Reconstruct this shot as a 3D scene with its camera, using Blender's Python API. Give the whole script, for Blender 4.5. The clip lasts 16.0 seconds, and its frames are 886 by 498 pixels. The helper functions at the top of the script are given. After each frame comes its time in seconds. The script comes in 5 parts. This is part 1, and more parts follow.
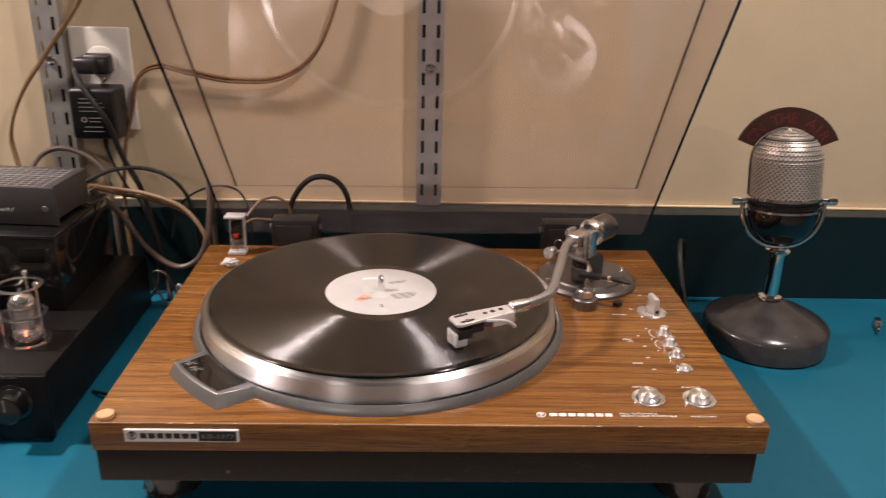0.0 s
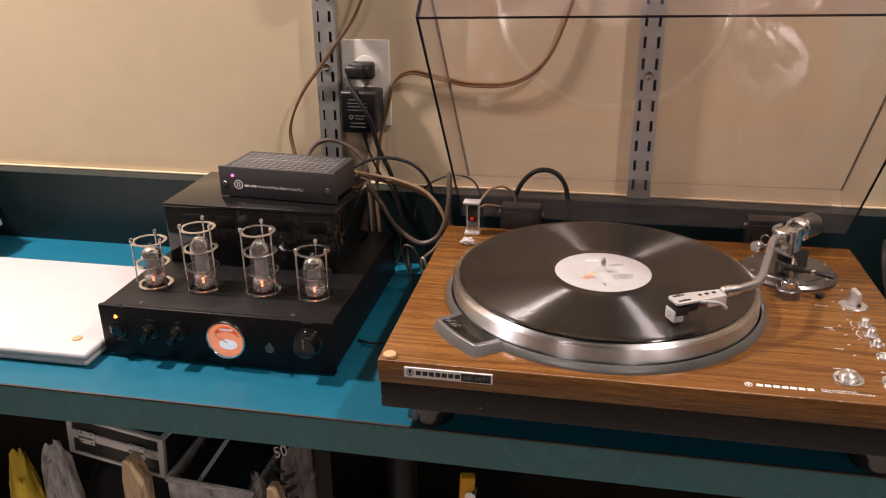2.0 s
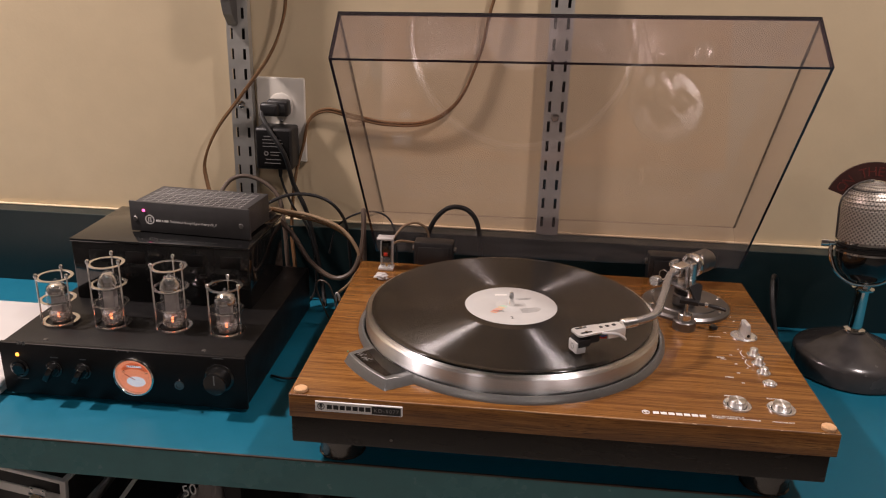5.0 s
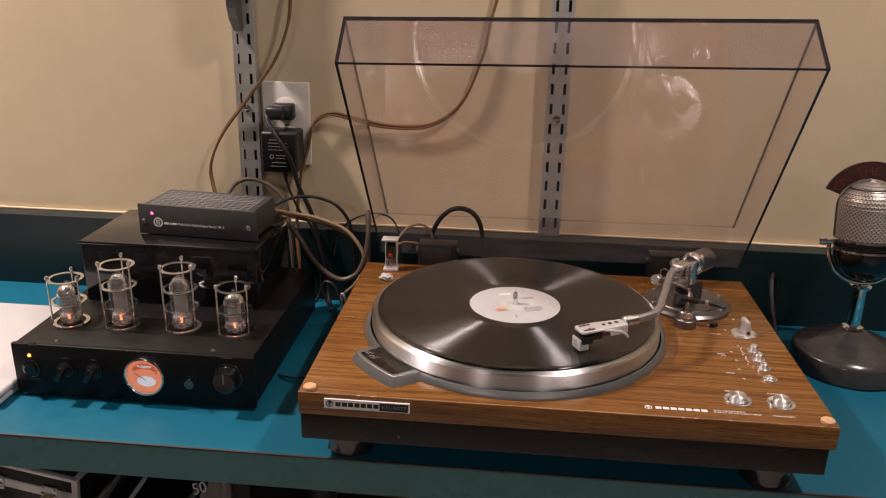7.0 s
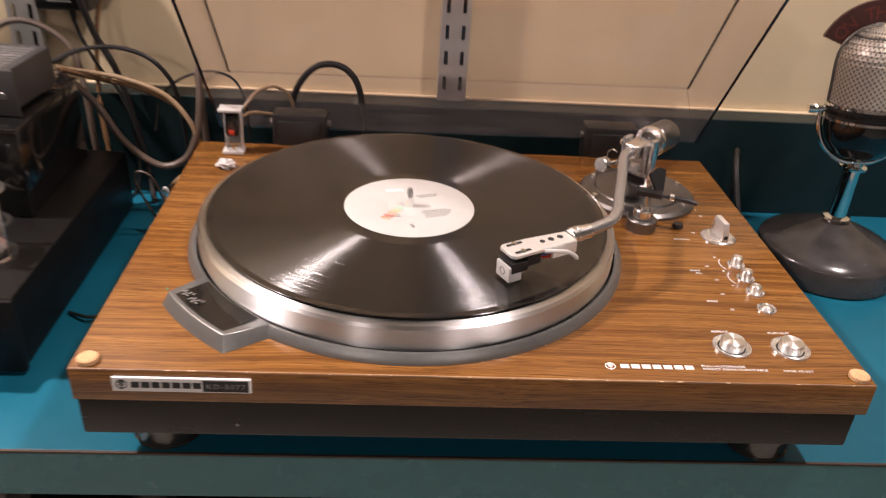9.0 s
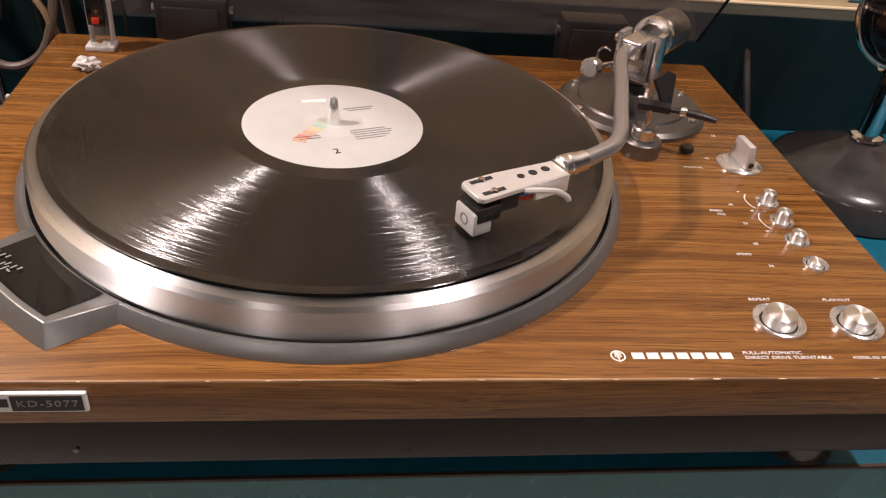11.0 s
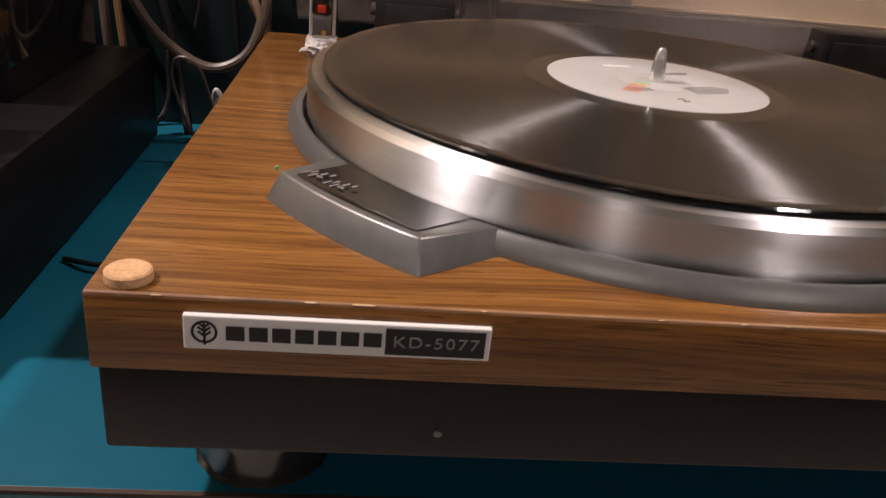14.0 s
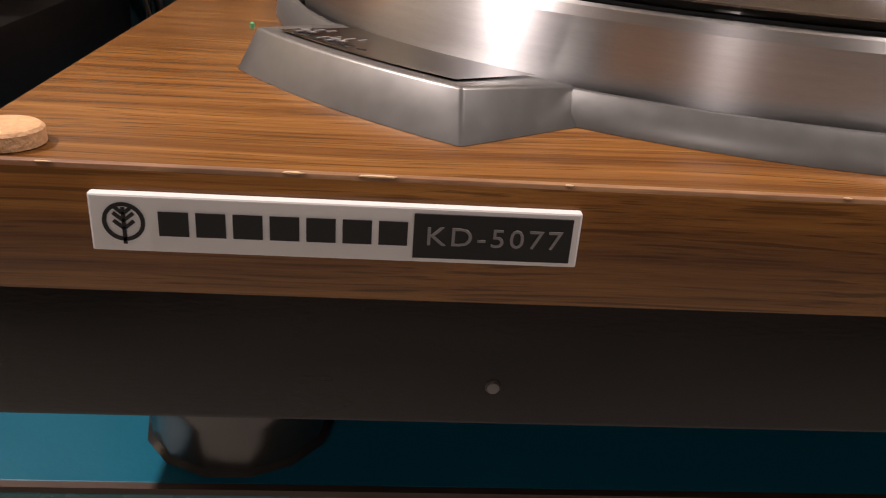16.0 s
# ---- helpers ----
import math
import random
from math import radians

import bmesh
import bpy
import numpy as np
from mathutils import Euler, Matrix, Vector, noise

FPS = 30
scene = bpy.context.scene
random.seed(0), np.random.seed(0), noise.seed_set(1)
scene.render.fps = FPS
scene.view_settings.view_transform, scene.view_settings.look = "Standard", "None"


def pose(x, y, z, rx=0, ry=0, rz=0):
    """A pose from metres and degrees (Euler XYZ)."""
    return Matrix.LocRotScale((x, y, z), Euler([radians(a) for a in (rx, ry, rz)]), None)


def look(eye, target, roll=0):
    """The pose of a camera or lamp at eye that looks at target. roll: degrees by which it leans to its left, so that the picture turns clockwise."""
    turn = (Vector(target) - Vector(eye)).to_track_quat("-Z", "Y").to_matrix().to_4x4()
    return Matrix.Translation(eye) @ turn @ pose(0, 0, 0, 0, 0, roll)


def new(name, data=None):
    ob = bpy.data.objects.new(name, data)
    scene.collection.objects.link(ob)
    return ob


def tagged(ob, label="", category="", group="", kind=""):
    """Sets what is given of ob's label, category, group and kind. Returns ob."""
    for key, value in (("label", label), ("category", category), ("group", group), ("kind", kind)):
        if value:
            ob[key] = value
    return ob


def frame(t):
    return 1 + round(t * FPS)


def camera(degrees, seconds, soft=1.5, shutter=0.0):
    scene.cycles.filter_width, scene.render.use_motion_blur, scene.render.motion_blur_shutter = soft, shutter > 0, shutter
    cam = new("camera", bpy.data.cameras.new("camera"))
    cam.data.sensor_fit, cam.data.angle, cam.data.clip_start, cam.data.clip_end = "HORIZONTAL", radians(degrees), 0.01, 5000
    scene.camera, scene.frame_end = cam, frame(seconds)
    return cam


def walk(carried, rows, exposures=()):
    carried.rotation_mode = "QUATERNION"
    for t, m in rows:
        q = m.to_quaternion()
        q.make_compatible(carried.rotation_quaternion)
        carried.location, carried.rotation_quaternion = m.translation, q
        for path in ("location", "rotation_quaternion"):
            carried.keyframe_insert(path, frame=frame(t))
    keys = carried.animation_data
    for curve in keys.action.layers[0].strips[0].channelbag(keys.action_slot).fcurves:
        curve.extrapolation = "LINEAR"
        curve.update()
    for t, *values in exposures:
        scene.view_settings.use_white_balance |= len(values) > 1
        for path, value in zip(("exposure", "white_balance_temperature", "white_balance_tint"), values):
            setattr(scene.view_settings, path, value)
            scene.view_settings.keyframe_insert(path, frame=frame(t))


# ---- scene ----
cam = camera(57.7, 16.0, soft=1.1, shutter=0.4)
PATH = [
    (0, (-0.0107, -0.4906, 1.3284), (-0.0050, -0.3045, 1.2553), 1.4),
    (0.5, (-0.0371, -0.5205, 1.3366), (-0.0443, -0.3356, 1.2608), 0.6),
    (1, (-0.0572, -0.5620, 1.3517), (-0.0796, -0.3792, 1.2737), -0.6),
    (1.5, (-0.0684, -0.6059, 1.3683), (-0.1040, -0.4251, 1.2905), -1.2),
    (2, (-0.0615, -0.6160, 1.3724), (-0.0971, -0.4347, 1.2961), -0.6),
    (2.5, (-0.0520, -0.6140, 1.3744), (-0.0840, -0.4310, 1.3005), 0.2),
    (3, (-0.0495, -0.6201, 1.3792), (-0.0752, -0.4353, 1.3072), 1.0),
    (3.5, (-0.0501, -0.6230, 1.3776), (-0.0713, -0.4368, 1.3078), 1.4),
    (4, (-0.0474, -0.6231, 1.3786), (-0.0657, -0.4363, 1.3096), 1.7),
    (6.5, (-0.0510, -0.6483, 1.3796), (-0.0675, -0.4606, 1.3126), 1.4),
    (7, (-0.0525, -0.6481, 1.3800), (-0.0694, -0.4604, 1.3130), 1.2),
    (7.5, (-0.0542, -0.6381, 1.3759), (-0.0708, -0.4503, 1.3090), 1.1),
    (8, (-0.0536, -0.5878, 1.3658), (-0.0664, -0.4000, 1.2983), 1.2),
    (8.5, (-0.0549, -0.4889, 1.3363), (-0.0590, -0.3075, 1.2521), 1.7),
    (9, (-0.0577, -0.3801, 1.3031), (-0.0451, -0.2064, 1.2047), 3.9),
    (9.5, (-0.0578, -0.2892, 1.2672), (-0.0353, -0.1241, 1.1566), 5.7),
    (10, (-0.0532, -0.2423, 1.2471), (-0.0272, -0.0834, 1.1285), 6.8),
    (10.2, (-0.0421, -0.2384, 1.2419), (-0.0194, -0.0780, 1.1247), 5.8),
    (12.5, (-0.0603, -0.2273, 1.2271), (-0.0247, -0.0668, 1.1131), 8.0),
    (13, (-0.1202, -0.2179, 1.1783), (-0.0895, -0.0403, 1.0914), 6.7),
    (13.5, (-0.1610, -0.1980, 1.1340), (-0.1370, -0.0179, 1.0503), 6.7),
    (14, (-0.1733, -0.1845, 1.1048), (-0.1542, -0.0045, 1.0197), 5.9),
    (14.5, (-0.1777, -0.1605, 1.0782), (-0.1622, 0.0200, 0.9935), 5.0),
    (15, (-0.1738, -0.1389, 1.0550), (-0.1593, 0.0418, 0.9704), 4.6),
    (15.5, (-0.1743, -0.1294, 1.0488), (-0.1587, 0.0512, 0.9643), 4.6),
    (16, (-0.1723, -0.1245, 1.0459), (-0.1565, 0.0559, 0.9609), 4.4),
]
EXPOSURES = [(0.0, 0.33), (1.5, 0.38), (2.5, 0.10), (3.5, -0.04), (7.0, -0.01), (7.5, 0.10), (8.0, 0.28), (8.5, 0.44), (9.0, 0.60), (9.5, 0.52), (10.0, 0.40), (12.5, 0.05), (13.0, -0.12), (13.5, -0.10), (14.0, -0.08), (15.0, 0.06), (16.0, 0.12)]
walk(cam, [(t, look(eye, target, roll)) for t, eye, target, roll in PATH], EXPOSURES)

# ---- world and lamps ----
world = bpy.data.worlds.new("world")
scene.world = world
world.use_nodes = True
world.node_tree.nodes["Background"].inputs[0].default_value = (0.9, 0.75, 0.6, 1)
world.node_tree.nodes["Background"].inputs[1].default_value = 0.0
scene.view_settings.exposure = 0.0


def ceiling_lamp(x, y, z, watts, size):
    data = bpy.data.lights.new("ceiling_lamp", "AREA")
    data.shape, data.size, data.energy, data.color = "DISK", size, watts, (1.0, 0.845, 0.815)
    ob = new("ceiling_lamp_light", data)
    ob.matrix_world = look((x, y, z), (x, y, 0))
    return ob


# the last two, at y -2.60, are unseen fill lamps added for front faces
LAMPS = [(0.60, -0.10, 2.33, 14.5), (-1.22, 0.14, 2.33, 38.0), (-1.20, -2.60, 2.33, 15.0), (1.20, -2.60, 2.33, 15.0)]
for lx, ly, lz, lw in LAMPS:
    ceiling_lamp(lx, ly, lz, lw, 0.11)

# ---- materials ----


def material(name, colour, rough=0.5, metal=0.0, grain=0.0, grain_scale=40.0, stretch=(1, 1, 1), bump=0.0, bump_scale=300.0, rough_var=0.0, aniso=0.0, coat=0.0, spec=0.5):
    m = bpy.data.materials.new(name)
    m.use_nodes = True
    n, l = m.node_tree.nodes, m.node_tree.links
    b = n["Principled BSDF"]
    b.inputs["Base Color"].default_value = (*colour, 1)
    b.inputs["Roughness"].default_value = rough
    b.inputs["Metallic"].default_value = metal
    b.inputs["Anisotropic"].default_value = aniso
    b.inputs["Coat Weight"].default_value = coat
    b.inputs["Specular IOR Level"].default_value = spec
    tc = n.new("ShaderNodeTexCoord")
    mp = n.new("ShaderNodeMapping")
    mp.inputs["Scale"].default_value = stretch
    l.new(tc.outputs["Object"], mp.inputs[0])
    if grain or rough_var:
        nz = n.new("ShaderNodeTexNoise")
        nz.inputs["Scale"].default_value, nz.inputs["Detail"].default_value = grain_scale, 6
        l.new(mp.outputs[0], nz.inputs["Vector"])
        big = n.new("ShaderNodeTexNoise")
        big.inputs["Scale"].default_value, big.inputs["Detail"].default_value = grain_scale * 0.13, 3
        l.new(mp.outputs[0], big.inputs["Vector"])
        add = n.new("ShaderNodeMath")
        l.new(nz.outputs["Fac"], add.inputs[0]), l.new(big.outputs["Fac"], add.inputs[1])
        if grain:
            r = n.new("ShaderNodeMapRange")
            r.inputs["From Min"].default_value, r.inputs["From Max"].default_value = 0.6, 1.4
            r.inputs["To Min"].default_value, r.inputs["To Max"].default_value = 1 - grain, 1 + grain
            l.new(add.outputs[0], r.inputs["Value"])
            mix = n.new("ShaderNodeVectorMath")
            mix.operation = "SCALE"
            mix.inputs[0].default_value = colour
            l.new(r.outputs[0], mix.inputs["Scale"])
            l.new(mix.outputs[0], b.inputs["Base Color"])
        if rough_var:
            q = n.new("ShaderNodeMapRange")
            q.inputs["From Min"].default_value, q.inputs["From Max"].default_value = 0.6, 1.4
            q.inputs["To Min"].default_value, q.inputs["To Max"].default_value = max(0.02, rough - rough_var), rough + rough_var
            l.new(add.outputs[0], q.inputs["Value"])
            l.new(q.outputs[0], b.inputs["Roughness"])
    if bump:
        bn = n.new("ShaderNodeTexNoise")
        bn.inputs["Scale"].default_value, bn.inputs["Detail"].default_value = bump_scale, 3
        l.new(mp.outputs[0], bn.inputs["Vector"])
        bp = n.new("ShaderNodeBump")
        bp.inputs["Strength"].default_value, bp.inputs["Distance"].default_value = bump, 0.001
        l.new(bn.outputs["Fac"], bp.inputs["Height"])
        l.new(bp.outputs[0], b.inputs["Normal"])
    return m


def glowing(name, colour, strength, base=(0.02, 0.02, 0.02)):
    m = material(name, base, 0.4)
    b = m.node_tree.nodes["Principled BSDF"]
    b.inputs["Emission Color"].default_value = (*colour, 1)
    b.inputs["Emission Strength"].default_value = strength
    return m


def clear(name, tint, gloss_rough=0.03, ior=1.49, haze=0.0, haze_node="ShaderNodeBsdfDiffuse"):
    """Thin clear plastic or glass: tinted see-through with a Fresnel gloss, and a little mottled diffuse haze."""
    m = bpy.data.materials.new(name)
    m.use_nodes = True
    n, l = m.node_tree.nodes, m.node_tree.links
    n.remove(n["Principled BSDF"])
    t, g, fr, mx = n.new("ShaderNodeBsdfTransparent"), n.new("ShaderNodeBsdfGlossy"), n.new("ShaderNodeLayerWeight"), n.new("ShaderNodeMixShader")
    pw, ma = n.new("ShaderNodeMath"), n.new("ShaderNodeMath")
    pw.operation, pw.inputs[1].default_value = "POWER", 5.0
    ma.operation, ma.inputs[1].default_value, ma.inputs[2].default_value = "MULTIPLY_ADD", 0.9, ((ior - 1) / (ior + 1)) ** 2
    t.inputs[0].default_value = (*tint, 1)
    g.inputs["Roughness"].default_value = gloss_rough
    l.new(fr.outputs["Facing"], pw.inputs[0]), l.new(pw.outputs[0], ma.inputs[0])
    l.new(ma.outputs[0], mx.inputs[0]), l.new(t.outputs[0], mx.inputs[1]), l.new(g.outputs[0], mx.inputs[2])
    last = mx
    if haze:
        d, mh, nz, mr = n.new(haze_node), n.new("ShaderNodeMixShader"), n.new("ShaderNodeTexNoise"), n.new("ShaderNodeMapRange")
        d.inputs[0].default_value = (0.75, 0.73, 0.72, 1)
        nz.inputs["Scale"].default_value, nz.inputs["Detail"].default_value = 9, 8
        mr.inputs["From Min"].default_value, mr.inputs["From Max"].default_value, mr.inputs["To Max"].default_value = 0.35, 0.75, haze
        mr.inputs["To Min"].default_value = haze * 0.35
        l.new(nz.outputs["Fac"], mr.inputs["Value"])
        l.new(mr.outputs[0], mh.inputs[0]), l.new(mx.outputs[0], mh.inputs[1]), l.new(d.outputs[0], mh.inputs[2])
        last = mh
    l.new(last.outputs[0], n["Material Output"].inputs[0])
    return m


def wood_veneer(name, axis_scale, dark, mid, light, rough=0.33, waver=0.0):
    """Sliced veneer: long fibres, broader figure that wavers along the grain, and fine dark pores."""
    m = bpy.data.materials.new(name)
    m.use_nodes = True
    n, l = m.node_tree.nodes, m.node_tree.links
    b = n["Principled BSDF"]
    tc, mp = n.new("ShaderNodeTexCoord"), n.new("ShaderNodeMapping")
    mp.inputs["Scale"].default_value = axis_scale

    def noise_of(vector, scale, detail, rough_=0.5, distort=0.0):
        q = n.new("ShaderNodeTexNoise")
        q.inputs["Scale"].default_value, q.inputs["Detail"].default_value = scale, detail
        q.inputs["Roughness"].default_value, q.inputs["Distortion"].default_value = rough_, distort
        l.new(vector, q.inputs["Vector"])
        return q.outputs["Fac"]

    def ranged(value, a, b_, c, d):
        q = n.new("ShaderNodeMapRange")
        for key, v in zip(("From Min", "From Max", "To Min", "To Max"), (a, b_, c, d)):
            q.inputs[key].default_value = v
        l.new(value, q.inputs["Value"])
        return q.outputs[0]

    def blended(fac, colour, other):
        q = n.new("ShaderNodeMix")
        q.data_type, q.blend_type = "RGBA", "MIX"
        l.new(fac, q.inputs[0]), l.new(colour, q.inputs[6])
        q.inputs[7].default_value = (*other, 1)
        return q.outputs[2]

    at = tc.outputs["Object"]
    if waver:
        wm = n.new("ShaderNodeMapping")
        wm.inputs["Scale"].default_value = (5.0, 16.0, 16.0)
        l.new(at, wm.inputs[0])
        wn, sub, sc, ad = n.new("ShaderNodeTexNoise"), n.new("ShaderNodeVectorMath"), n.new("ShaderNodeVectorMath"), n.new("ShaderNodeVectorMath")
        wn.inputs["Scale"].default_value, wn.inputs["Detail"].default_value = 1.0, 2
        sub.operation, sc.operation, ad.operation = "SUBTRACT", "MULTIPLY", "ADD"
        sub.inputs[1].default_value, sc.inputs[1].default_value = (0.5, 0.5, 0.5), (0.0, waver, waver)
        l.new(wm.outputs[0], wn.inputs["Vector"]), l.new(wn.outputs["Color"], sub.inputs[0])
        l.new(sub.outputs[0], sc.inputs[0]), l.new(at, ad.inputs[0]), l.new(sc.outputs[0], ad.inputs[1])
        at = ad.outputs[0]
    l.new(at, mp.inputs[0])
    grain = mp.outputs[0]
    wide, fine = noise_of(grain, 0.42, 4, 0.5, 0.3), noise_of(grain, 1.7, 8, 0.75)
    s = n.new("ShaderNodeMath")
    s.operation = "MULTIPLY_ADD"
    s.inputs[1].default_value = 0.62
    h = n.new("ShaderNodeMath")
    h.operation = "MULTIPLY"
    h.inputs[1].default_value = 0.38
    l.new(wide, h.inputs[0]), l.new(fine, s.inputs[0]), l.new(h.outputs[0], s.inputs[2])
    ramp = n.new("ShaderNodeValToRGB")
    e = ramp.color_ramp.elements
    e[0].position, e[0].color = 0.40, (*dark, 1)
    e[1].position, e[1].color = 0.63, (*light, 1)
    c = e.new(0.50)
    c.color = (*mid, 1)
    l.new(s.outputs[0], ramp.inputs[0])
    deep = (dark[0] * 0.42, dark[1] * 0.40, dark[2] * 0.40)
    figure = ranged(noise_of(grain, 0.20, 2, 0.5, 0.6), 0.56, 0.68, 0.0, 0.50)
    pores = ranged(noise_of(grain, 3.4, 4), 0.53, 0.63, 0.0, 0.72)
    colour = blended(pores, blended(figure, ramp.outputs[0], dark), deep)
    l.new(colour, b.inputs["Base Color"])
    l.new(ranged(fine, 0, 1, rough - 0.05, rough + 0.12), b.inputs["Roughness"])
    bp = n.new("ShaderNodeBump")
    bp.inputs["Strength"].default_value, bp.inputs["Distance"].default_value = 0.10, 0.0004
    l.new(fine, bp.inputs["Height"]), l.new(bp.outputs[0], b.inputs["Normal"])
    return m


def vinyl(name):
    """Black record: groove walls tip the surface in and out along the radius, so that each lamp draws a fan of light."""
    m = bpy.data.materials.new(name)
    m.use_nodes = True
    n, l = m.node_tree.nodes, m.node_tree.links
    b = n["Principled BSDF"]
    b.inputs["Base Color"].default_value = (0.002, 0.002, 0.002, 1)
    b.inputs["Specular IOR Level"].default_value, b.inputs["IOR"].default_value = 1.0, 1.66

    def math_node(kind, *values):
        q = n.new("ShaderNodeMath")
        q.operation = kind
        for k, v in enumerate(values):
            if isinstance(v, (int, float)):
                q.inputs[k].default_value = v
            else:
                l.new(v, q.inputs[k])
        return q.outputs[0]

    def noise_1d(w, scale, detail):
        q = n.new("ShaderNodeTexNoise")
        q.noise_dimensions = "1D"
        q.inputs["Scale"].default_value, q.inputs["Detail"].default_value = scale, detail
        l.new(w, q.inputs["W"])
        return q.outputs["Fac"]

    tc, flat, ln, unit = n.new("ShaderNodeTexCoord"), n.new("ShaderNodeVectorMath"), n.new("ShaderNodeVectorMath"), n.new("ShaderNodeVectorMath")
    flat.operation, ln.operation, unit.operation = "MULTIPLY", "LENGTH", "NORMALIZE"
    flat.inputs[1].default_value = (1, 1, 0)
    l.new(tc.outputs["Object"], flat.inputs[0]), l.new(flat.outputs[0], ln.inputs[0]), l.new(flat.outputs[0], unit.inputs[0])
    r = ln.outputs["Value"]
    grooved = math_node("MULTIPLY", math_node("GREATER_THAN", r, 0.0600), math_node("LESS_THAN", r, 0.1462))
    coarse = math_node("SUBTRACT", noise_1d(r, 280, 3), 0.5)
    fine = math_node("SUBTRACT", noise_1d(r, 900, 4), 0.5)
    wander = math_node("MULTIPLY", math_node("ADD", math_node("MULTIPLY", coarse, 0.14), math_node("MULTIPLY", fine, 0.27)), math_node("MULTIPLY_ADD", grooved, 0.97, 0.03))
    side = n.new("ShaderNodeVectorMath")
    side.operation = "CROSS_PRODUCT"
    side.inputs[0].default_value = (0, 0, 1)
    l.new(unit.outputs[0], side.inputs[1])
    grit = n.new("ShaderNodeTexWhiteNoise")
    grit.noise_dimensions = "1D"
    l.new(math_node("MULTIPLY", r, 5000.0), grit.inputs["W"])
    slope = math_node("MULTIPLY", math_node("MULTIPLY_ADD", grit.outputs["Value"], 1.5, -0.75), grooved)
    flank, both = n.new("ShaderNodeVectorMath"), n.new("ShaderNodeVectorMath")
    flank.operation, both.operation = "SCALE", "ADD"
    l.new(unit.outputs[0], flank.inputs[0]), l.new(slope, flank.inputs["Scale"])
    tip, up, vn = [n.new("ShaderNodeVectorMath") for _ in range(3)]
    tip.operation, up.operation, vn.operation = "SCALE", "ADD", "NORMALIZE"
    l.new(side.outputs[0], tip.inputs[0]), l.new(wander, tip.inputs["Scale"])
    up.inputs[1].default_value = (0, 0, 1)
    l.new(tip.outputs[0], both.inputs[0]), l.new(flank.outputs[0], both.inputs[1])
    l.new(both.outputs[0], up.inputs[0]), l.new(up.outputs[0], vn.inputs[0])
    l.new(vn.outputs[0], b.inputs["Normal"]), l.new(unit.outputs[0], b.inputs["Tangent"])
    b.inputs["Anisotropic"].default_value = 1.0
    l.new(math_node("MULTIPLY_ADD", grooved, 0.13, 0.13), b.inputs["Roughness"])
    b.inputs["Coat Weight"].default_value, b.inputs["Coat Roughness"].default_value = 0.12, 0.06
    return m


ANISO_TURN = 0.25


def turned_metal(name, colour, rough, aniso=0.8):
    m = material(name, colour, rough, 1.0, grain=0.06, grain_scale=500, stretch=(1, 1, 14))
    n, l = m.node_tree.nodes, m.node_tree.links
    tan = n.new("ShaderNodeTangent")
    tan.direction_type, tan.axis = "RADIAL", "Z"
    l.new(tan.outputs[0], n["Principled BSDF"].inputs["Tangent"])
    n["Principled BSDF"].inputs["Anisotropic"].default_value = aniso
    n["Principled BSDF"].inputs["Anisotropic Rotation"].default_value = ANISO_TURN
    return m


WALL = material("cream_wall_paint", (0.60, 0.485, 0.315), 0.6, grain=0.05, grain_scale=30, bump=0.15, bump_scale=220)
# far walls and ceiling are out of view; their dark tones limit bounce light
FAR_WALL = material("bounce_cutting_wall", (0.26, 0.24, 0.22), 0.6, grain=0.25, grain_scale=12)
CEIL = material("bounce_cutting_ceiling", (0.20, 0.19, 0.18), 0.8, grain=0.04, grain_scale=20, bump=0.2)
FLOOR = material("pale_vinyl_floor", (0.36, 0.34, 0.31), 0.5, grain=0.2, grain_scale=20)
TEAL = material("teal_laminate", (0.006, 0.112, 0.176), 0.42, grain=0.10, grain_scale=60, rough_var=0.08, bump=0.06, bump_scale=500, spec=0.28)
# the counter's teal again, darkened to hold the shade on the upstand
SHADED_TEAL = material("shaded_teal_laminate", (0.0036, 0.0130, 0.0140), 0.40, grain=0.12, grain_scale=50, rough_var=0.08, bump=0.06, bump_scale=500)
# front strip teal, lightened so that the colour carries the reflected sheen
SHEEN_TEAL = material("teal_edge_with_sheen", (0.050, 0.170, 0.180), 0.26, grain=0.12, grain_scale=50, rough_var=0.08, bump=0.06, bump_scale=500)
SEAM = material("brown_laminate_seam", (0.05, 0.03, 0.02), 0.6, grain=0.3)
WALNUT = wood_veneer("walnut_veneer", (7.0, 400, 400), (0.120, 0.046, 0.0120), (0.212, 0.088, 0.0200), (0.345, 0.162, 0.040), 0.20, 0.014)
EDGE_WOOD = wood_veneer("worn_veneer_edge", (6, 60, 60), (0.16, 0.07, 0.03), (0.34, 0.19, 0.09), (0.55, 0.38, 0.22), 0.5)
PLINTH = material("dark_brown_plinth_vinyl", (0.0135, 0.0105, 0.008), 0.24, grain=0.35, grain_scale=25, stretch=(1, 1, 4), rough_var=0.1, bump=0.08, spec=0.36)
RUBBER = material("black_rubber", (0.012, 0.012, 0.012), 0.75, grain=0.2, grain_scale=200)
FOOT = material("dull_plated_metal", (0.11, 0.105, 0.098), 0.20, 0.8, grain=0.15, grain_scale=80)
BLACK_GLOSS = material("black_gloss_lacquer", (0.008, 0.008, 0.008), 0.10, grain=0.2, grain_scale=30, rough_var=0.05, coat=0.3)
BLACK_SATIN = material("black_satin_metal", (0.006, 0.0055, 0.0055), 0.42, grain=0.15, grain_scale=90, rough_var=0.06, bump=0.08, bump_scale=900, spec=0.24)
BLACK_PLASTIC = material("black_plastic", (0.014, 0.013, 0.013), 0.42, grain=0.15, grain_scale=120, bump=0.1, bump_scale=800)
